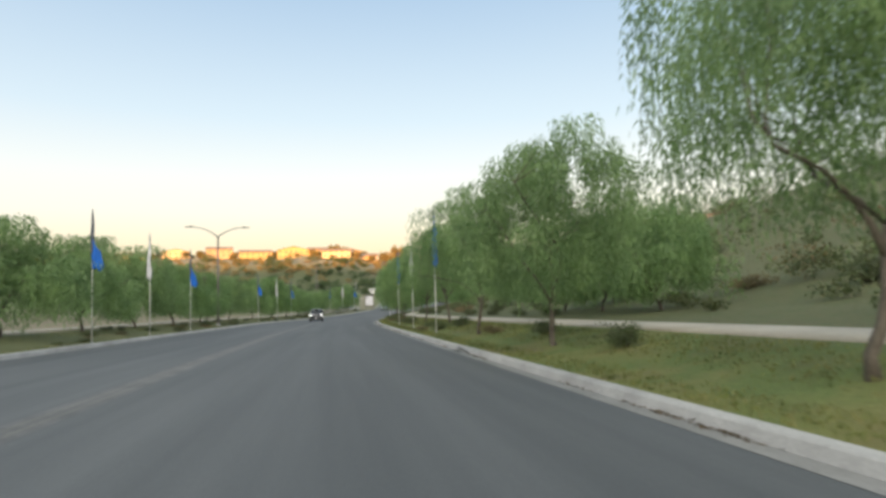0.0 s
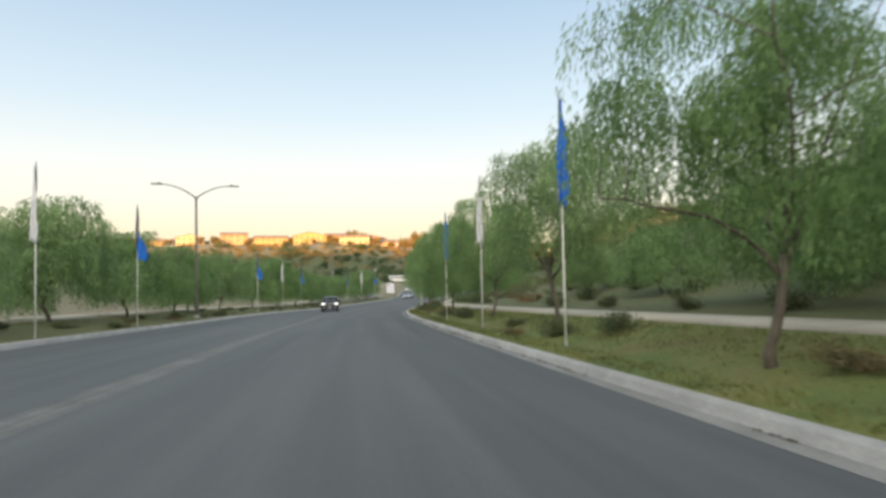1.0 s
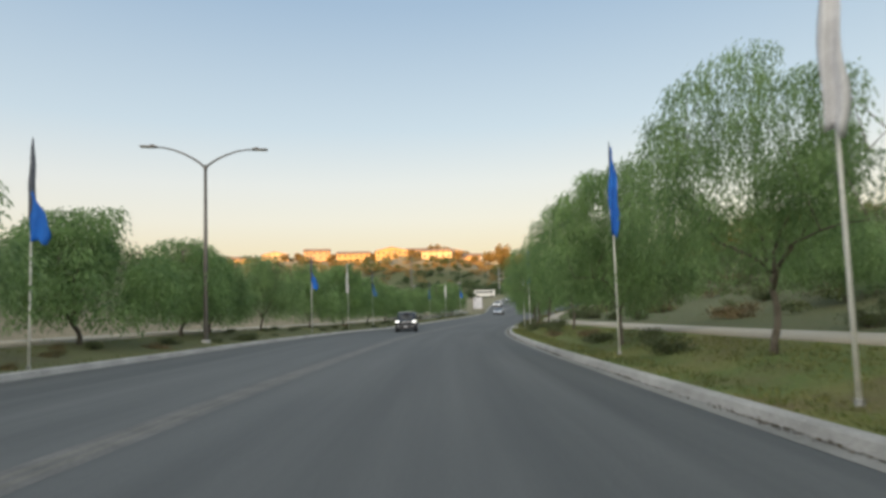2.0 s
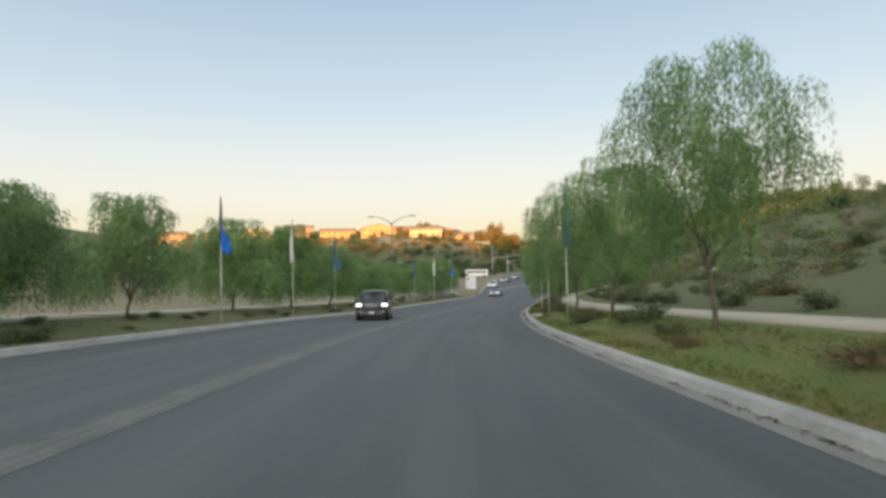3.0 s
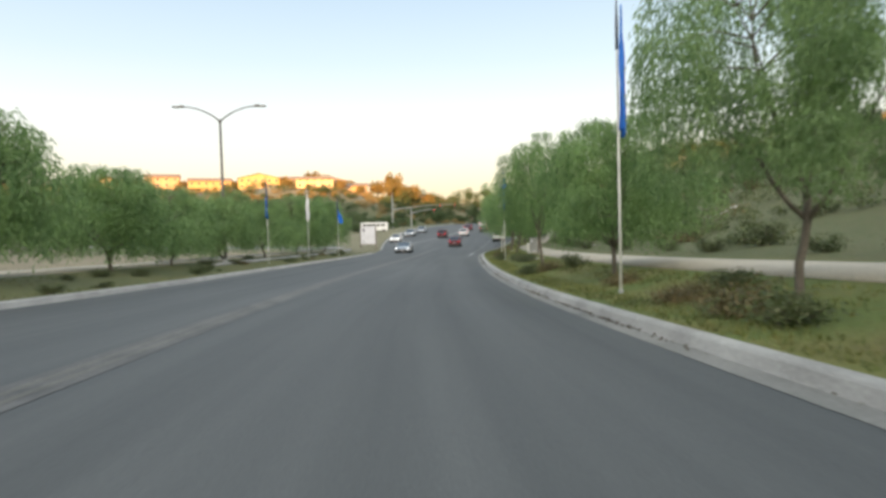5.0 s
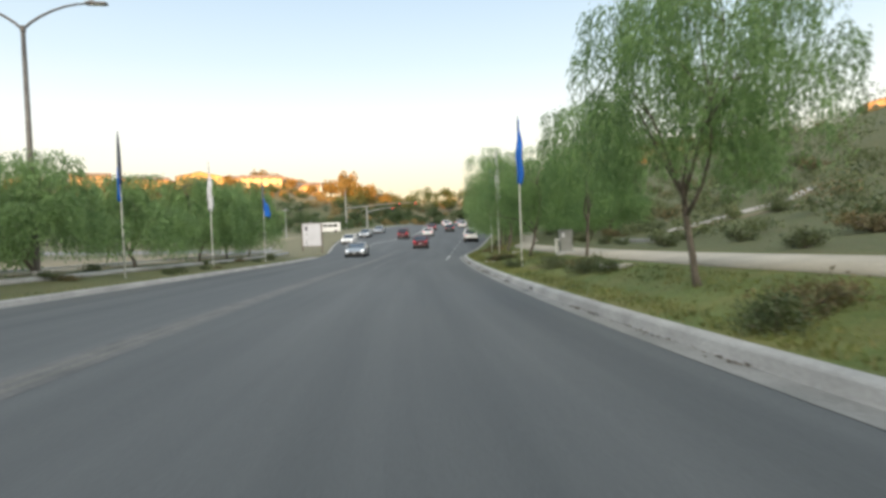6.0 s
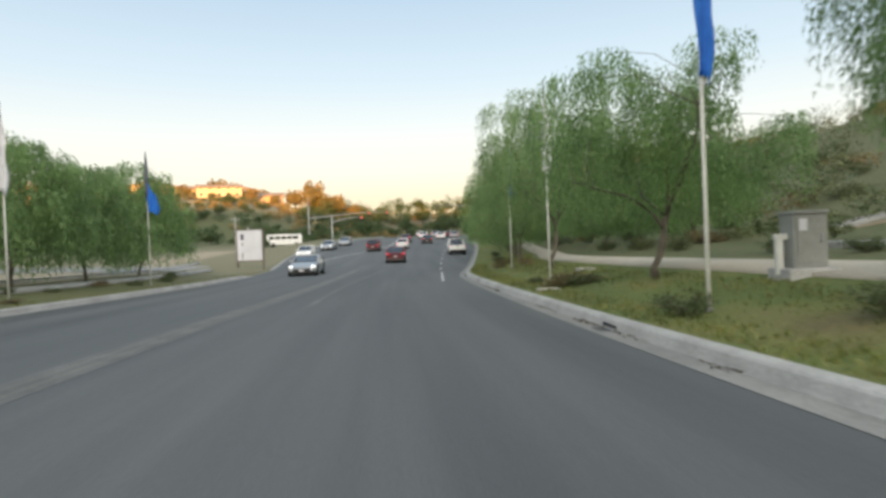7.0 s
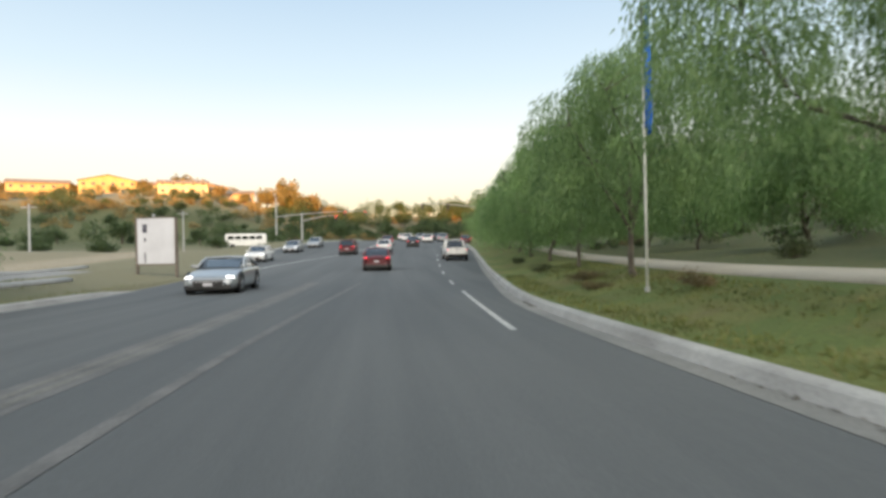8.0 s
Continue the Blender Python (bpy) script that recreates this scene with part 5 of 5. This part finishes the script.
def pickup(x, y):
    """White pickup seen from behind, tailgate down the road."""
    root = car("pickup_truck", "white pickup truck with a tall tailgate", CAR_WHITE, (5.6, 1.94, 1.80, 1.08, 1.0, 4.3, 3.75, 2.35, 2.05, 0.32, 0.38), on_road(x, y, True), ("rear",))
    bm = bmesh.new()
    box(bm, 1.52, 0.07, 0.52, (0, 0.0, 0.88), bevel=0.02)
    gate = part("tailgate", bm, CAR_WHITE, root)
    bm = bmesh.new()
    box(bm, 0.26, 0.03, 0.07, (0, -0.045, 1.03), bevel=0.01)
    part("handle", bm, TRIM_BLACK, gate, "black handle")
    bm = bmesh.new()
    box(bm, 1.7, 0.16, 0.16, (0, -0.06, 0.52), bevel=0.03)
    part("step_bumper", bm, TRIM_BLACK, root, "black step bumper")


pickup(-5.85, 173.4)


def shuttle_bus(x, y, turn):
    z = ground_z(x, y)
    root = thing("shuttle_bus", "parked white shuttle bus with a dark window band", "bus", pose(x, y, z, 0, 0, turn))
    bm = bmesh.new()
    box(bm, 7.2, 2.2, 2.1, (0, 0, 1.5), bevel=0.18)
    part("body", bm, CAR_WHITE, root, smooth_shade=False)
    bm = bmesh.new()
    box(bm, 6.9, 2.0, 0.16, (0, 0, 2.58), bevel=0.06)
    part("roof", bm, CAR_WHITE, root)
    for i in range(5):
        bm = bmesh.new()
        box(bm, 1.05, 2.24, 0.62, (-2.6 + 1.22 * i, 0, 1.95), bevel=0.03)
        part("window", bm, GLASS_DARK, root, "dark side window")
    bm = bmesh.new()
    box(bm, 0.05, 1.8, 0.8, (3.6, 0, 1.85), bevel=0.02)
    part("windscreen", bm, GLASS_DARK, root)
    for wx in (-2.3, 2.4):
        for s in (-1, 1):
            v, f = tube([(wx, s * 0.85, 0.42), (wx, s * 1.12, 0.42)], [0.42, 0.42], 18)
            mesh_object("wheel", v, f, RUBBER, root)


shuttle_bus(-34.6, 235.5, 12)


# ---- junction signals ----
def signal_mast(x, y, turn, height, reach, heads):
    z = ground_z(x, y)
    root = thing("traffic_signal", "grey steel traffic signal mast with a long arm", "traffic signal", pose(x, y, z, 0, 0, turn), "junction signals")
    v, f = tube([(0, 0, -0.3), (0, 0, 0.4), (0, 0, height), (0, 0, height + 1.2)], [0.2, 0.17, 0.13, 0.10], 12)
    if reach > 10:
        v, f = tube([(0, 0, -0.3), (0, 0, 0.4), (0, 0, height), (0, 0, height + 4.6)], [0.2, 0.17, 0.13, 0.08], 12)
    mesh_object("pole", v, f, STEEL, root, smooth_shade=True)
    pts = [(reach * t, 0, height - 0.4 + 1.1 * math.sin(t * math.pi * 0.55)) for t in (0, 0.15, 0.35, 0.6, 0.8, 1.0)]
    v, f = tube(pts, [0.11, 0.10, 0.09, 0.075, 0.06, 0.05], 8)
    arm = mesh_object("arm", v, f, STEEL, root, smooth_shade=True)
    for t, lens in heads:
        hx, hz = reach * t, height - 0.4 + 1.1 * math.sin(t * math.pi * 0.55) - 0.5
        bm = bmesh.new()
        box(bm, 0.36, 0.22, 1.05, (hx, 0, hz), bevel=0.03)
        part("signal_head", bm, TRIM_BLACK, arm, "black signal head")
        bm = bmesh.new()
        bmesh.ops.create_uvsphere(bm, u_segments=12, v_segments=8, radius=0.12, matrix=Matrix.Translation((hx, -0.1, hz + (0.32 if lens is SIGNAL_RED else -0.32))))
        part("lens", bm, lens, arm, "lit lens")
    return root


signal_mast(-31.0, 250.0, 4, 6.6, 19.0, ((0.75, SIGNAL_RED), (0.98, SIGNAL_RED)))
signal_mast(-24.5, 236.0, 20, 4.2, 7.0, ((0.95, SIGNAL_RED),))
signal_mast(10.5, 232.0, 176, 5.6, 13.0, ((0.6, SIGNAL_GREEN), (0.97, SIGNAL_GREEN)))


def utility_pole(x, y, h):
    z = ground_z(x, y)
    root = thing("utility_pole", "tall pale utility pole with a short crossbar", "utility pole", pose(x, y, z))
    v, f = tube([(0, 0, -0.3), (0, 0, h)], [0.13, 0.09], 10)
    mesh_object("pole", v, f, STEEL, root)
    bm = bmesh.new()
    box(bm, 1.5, 0.09, 0.09, (0, 0, h - 0.35))
    part("crossbar", bm, STEEL, root)


utility_pole(-48.0, 190.0, 5.0)
utility_pole(-39.5, 214.0, 6.0)


# ---- hill with houses ----
def house(x, y, turn, w, d, h, rise, wall_mat, label, gable_front):
    z = ground_z(x, y) - 0.4
    root = thing("house", label, "house", pose(x, y, z, 0, 0, turn), "houses on the hill")
    bm = bmesh.new()
    box(bm, w, d, h + 0.6, (0, 0, h / 2 - 0.3 + 0.0), bevel=0.03)
    part("wall", bm, wall_mat, root)
    e = 0.55
    if gable_front:
        pts = [(-w / 2 - e, -d / 2 - e, h - 0.15), (0, -d / 2 - e, h + rise), (w / 2 + e, -d / 2 - e, h - 0.15), (-w / 2 - e, d / 2 + e, h - 0.15), (0, d / 2 + e, h + rise), (w / 2 + e, d / 2 + e, h - 0.15)]
        faces = [(0, 1, 4, 3), (1, 2, 5, 4)]
        gab = [(-w / 2, -d / 2, h), (0, -d / 2, h + rise - 0.25), (w / 2, -d / 2, h), (-w / 2, d / 2, h), (0, d / 2, h + rise - 0.25), (w / 2, d / 2, h)]
    else:
        pts = [(-w / 2 - e, -d / 2 - e, h - 0.15), (-w / 2 - e, 0, h + rise), (-w / 2 - e, d / 2 + e, h - 0.15), (w / 2 + e, -d / 2 - e, h - 0.15), (w / 2 + e, 0, h + rise), (w / 2 + e, d / 2 + e, h - 0.15)]
        faces = [(0, 3, 4, 1), (1, 4, 5, 2)]
        gab = [(-w / 2, -d / 2, h), (-w / 2, 0, h + rise - 0.25), (-w / 2, d / 2, h), (w / 2, -d / 2, h), (w / 2, 0, h + rise - 0.25), (w / 2, d / 2, h)]
    roof = mesh_object("roof", pts, faces, ROOF_TILE, root, "clay tile roof")
    s = roof.modifiers.new("thickness", "SOLIDIFY")
    s.thickness, s.offset = 0.22, 0
    mesh_object("gable", gab, [(0, 1, 2), (3, 5, 4), (0, 3, 5, 2)], wall_mat, root)
    n = max(2, round(w / 3.4))
    for fl in range(2 if h > 4.2 else 1):
        for i in range(n):
            wx, wz = -w / 2 + w * (i + 0.5) / n, 1.55 + fl * 2.75
            bm = bmesh.new()
            box(bm, 1.35, 0.10, 1.25, (wx, -d / 2 - 0.02, wz), bevel=0.02)
            frame_ob = part("window", bm, STUCCO_PALE, root, "pale window frame")
            bm = bmesh.new()
            box(bm, 1.12, 0.03, 1.02, (wx, -d / 2 - 0.075, wz))
            part("pane", bm, WINDOW_DARK, frame_ob, "dark pane")
    return root


HOUSE_LABELS = {STUCCO: "cream stucco house with a clay tile roof", STUCCO_PALE: "pale stucco house with a clay tile roof", STUCCO_TAN: "tan stucco house with a clay tile roof"}
for x, y, turn, w, d, h, rise, wm, gf in [(-107, 362, 18, 19, 11, 5.6, 2.2, STUCCO, True), (-130, 359, 22, 19, 10, 5.6, 1.6, STUCCO, False), (-152, 357, 24, 15, 10, 5.4, 1.7, STUCCO_TAN, False),
                                          (-184, 366, 26, 16, 11, 5.4, 1.8, STUCCO_PALE, True), (-208, 362, 28, 15, 10, 5.2, 1.7, STUCCO, False), (-232, 356, 30, 15, 10, 5.2, 1.7, STUCCO_TAN, False),
                                          (-78.5, 356, 14, 17, 10, 4.4, 1.5, STUCCO_PALE, False), (-62, 370, 10, 13, 9, 4.0, 1.5, STUCCO_TAN, False), (-30, 398, 4, 12, 9, 4.0, 1.6, STUCCO, False),
                                          (-258, 350, 32, 15, 10, 5.2, 1.7, STUCCO_PALE, False),
                                          (-124, 395, 18, 16, 10, 5.2, 1.8, STUCCO_TAN, False), (-148, 392, 20, 17, 10, 5.2, 1.8, STUCCO_PALE, True), (-172, 388, 24, 15, 10, 5.2, 1.7, STUCCO, False), (-98, 392, 15, 16, 10, 5.2, 1.7, STUCCO, False),
                                          (-76, 386, 12, 14, 9, 4.6, 1.6, STUCCO_TAN, True), (-196, 384, 26, 16, 10, 5.2, 1.7, STUCCO_TAN, False), (-222, 380, 28, 16, 10, 5.2, 1.7, STUCCO, True), (-248, 376, 30, 16, 10, 5.2, 1.7, STUCCO_PALE, False),
                                          (88, 196, -32, 16, 11, 5.2, 1.8, STUCCO_PALE, False), (104, 226, -30, 16, 11, 5.2, 1.8, STUCCO_TAN, True), (118, 164, -42, 16, 10, 5.0, 1.7, STUCCO, False)]:
    house(x, y, turn, w, d, h, rise, wm, HOUSE_LABELS[wm], gf)

hr = random.Random(5)
for x, y, k, s in [(-82, 367, 0, 1.6), (-76, 368, 0, 1.35), (-46, 371, 1, 2.3), (-42, 374, 1, 1.9), (-33, 372, 0, 2.0), (-27, 375, 1, 1.5), (-38, 366, 0, 2.0), (-50, 368, 0, 1.7), (-21, 380, 1, 1.2),
                   (-98, 366, 2, 1.1), (-119, 352, 0, 0.7), (-141, 350, 2, 0.9), (-70, 370, 2, 1.2), (-58, 364, 0, 0.9), (-118, 360, 0, 1.0), (-94, 359, 0, 1.05), (-142, 356, 0, 0.95), (-163, 354, 0, 1.0), (-66, 358, 0, 1.0),
                   (-90, 353, 2, 0.8), (-101, 350, 2, 0.7), (-174, 358, 0, 1.1), (-195, 360, 0, 1.1), (-220, 356, 0, 1.1)]:
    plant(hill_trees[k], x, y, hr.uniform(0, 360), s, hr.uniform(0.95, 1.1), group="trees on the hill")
for i in range(22):
    x = -60 - 8.5 * i + hr.uniform(-3, 3)
    plant(hill_trees[hr.choice((0, 0, 1, 2))], x, hr.uniform(374, 402), hr.uniform(0, 360), hr.uniform(0.9, 1.35), hr.uniform(0.9, 1.15), group="trees on the hill")
spots = []
for i in range(760):
    x, y = hr.uniform(-300, 70), 285 + 115 * hr.random()
    if (abs(x - centre(y)) < 14 and y < 345) or (x < -58 and y > 338 and hr.random() < 0.5):
        continue
    r = hr.uniform(1.1, 2.6)
    spots.append((x, y, r, r * hr.uniform(0.8, 1.4)))
scrub("hill_scrub", "sunlit bushes and low trees covering the hill", spots, 130, 0.62, LEAF_SUN_TONED, 41)
spots = []
for i in range(420):
    y = hr.uniform(243, 345)
    side = hr.choice((-1, -1, 1))
    x = centre(y) + side * (17 + hr.random() * (200 if side < 0 else 110))
    r = hr.uniform(1.4, 3.6)
    spots.append((x, y, r, r * hr.uniform(0.9, 1.6)))
# darker leaves here put part of the valley's shade into colour
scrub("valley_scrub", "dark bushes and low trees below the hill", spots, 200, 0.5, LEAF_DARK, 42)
spots = []
for i in range(170):
    x, y = hr.uniform(-42, 130), hr.uniform(335, 410)
    r = hr.uniform(2.2, 4.0)
    spots.append((x, y, r, r * hr.uniform(2.0, 3.3)))
for i in range(190):
    x, y = hr.uniform(-48, 110), hr.uniform(322, 385)
    if abs(x - centre(y)) < 9 and y < 352:
        continue
    r = hr.uniform(1.8, 3.4)
    spots.append((x, y, r, r * hr.uniform(1.1, 1.8)))
scrub("rise_trees", "green treetops covering the far rise", spots, 330, 0.6, LEAF_DARK, 43)
for i in range(40):
    y = hr.uniform(243, 330)
    x = centre(y) + hr.choice((-1, -1, 1)) * hr.uniform(17, 90)
    plant(dark_trees[hr.choice((0, 1))], x, y, hr.uniform(0, 360), hr.uniform(0.5, 1.0), hr.uniform(0.7, 1.0), group="trees beyond the junction")
for i in range(34):
    y, d = hr.uniform(330, 420), hr.uniform(-16, 90)
    plant(dark_trees[hr.choice((0, 1))], centre(y) + d, y, hr.uniform(0, 360), hr.uniform(0.95, 1.5), 1.0, label="tall green tree on the far rise", group="trees on the far rise")
for i in range(30):
    y, d = hr.uniform(-10, 240), hr.uniform(22, 80)
    if 92 < y < 132 and d < 48:
        continue
    plant(dark_trees[hr.choice((0, 1))], centre(y) + kerb_r(y) + d, y, hr.uniform(0, 360), hr.uniform(0.35, 0.75), hr.uniform(0.6, 1.0), 0.7, label="dark green tree on the hillside", group="trees on the right hillside")
for i in range(30):
    y, d = hr.uniform(0, 240), hr.uniform(14, 60)
    if DRIVE[0] - 5 < y < DRIVE[1] + 5:
        continue
    plant(dark_trees[hr.choice((0, 1))], centre(y) + kerb_l(y) - d, y, hr.uniform(0, 360), hr.uniform(0.3, 0.6), hr.uniform(0.6, 0.9), 0.7, label="dark green scrubby tree on the dry slope", group="trees on the left slope")

for proto in peppers + hill_trees + dark_trees + shrubs:
    remove_thing(proto)
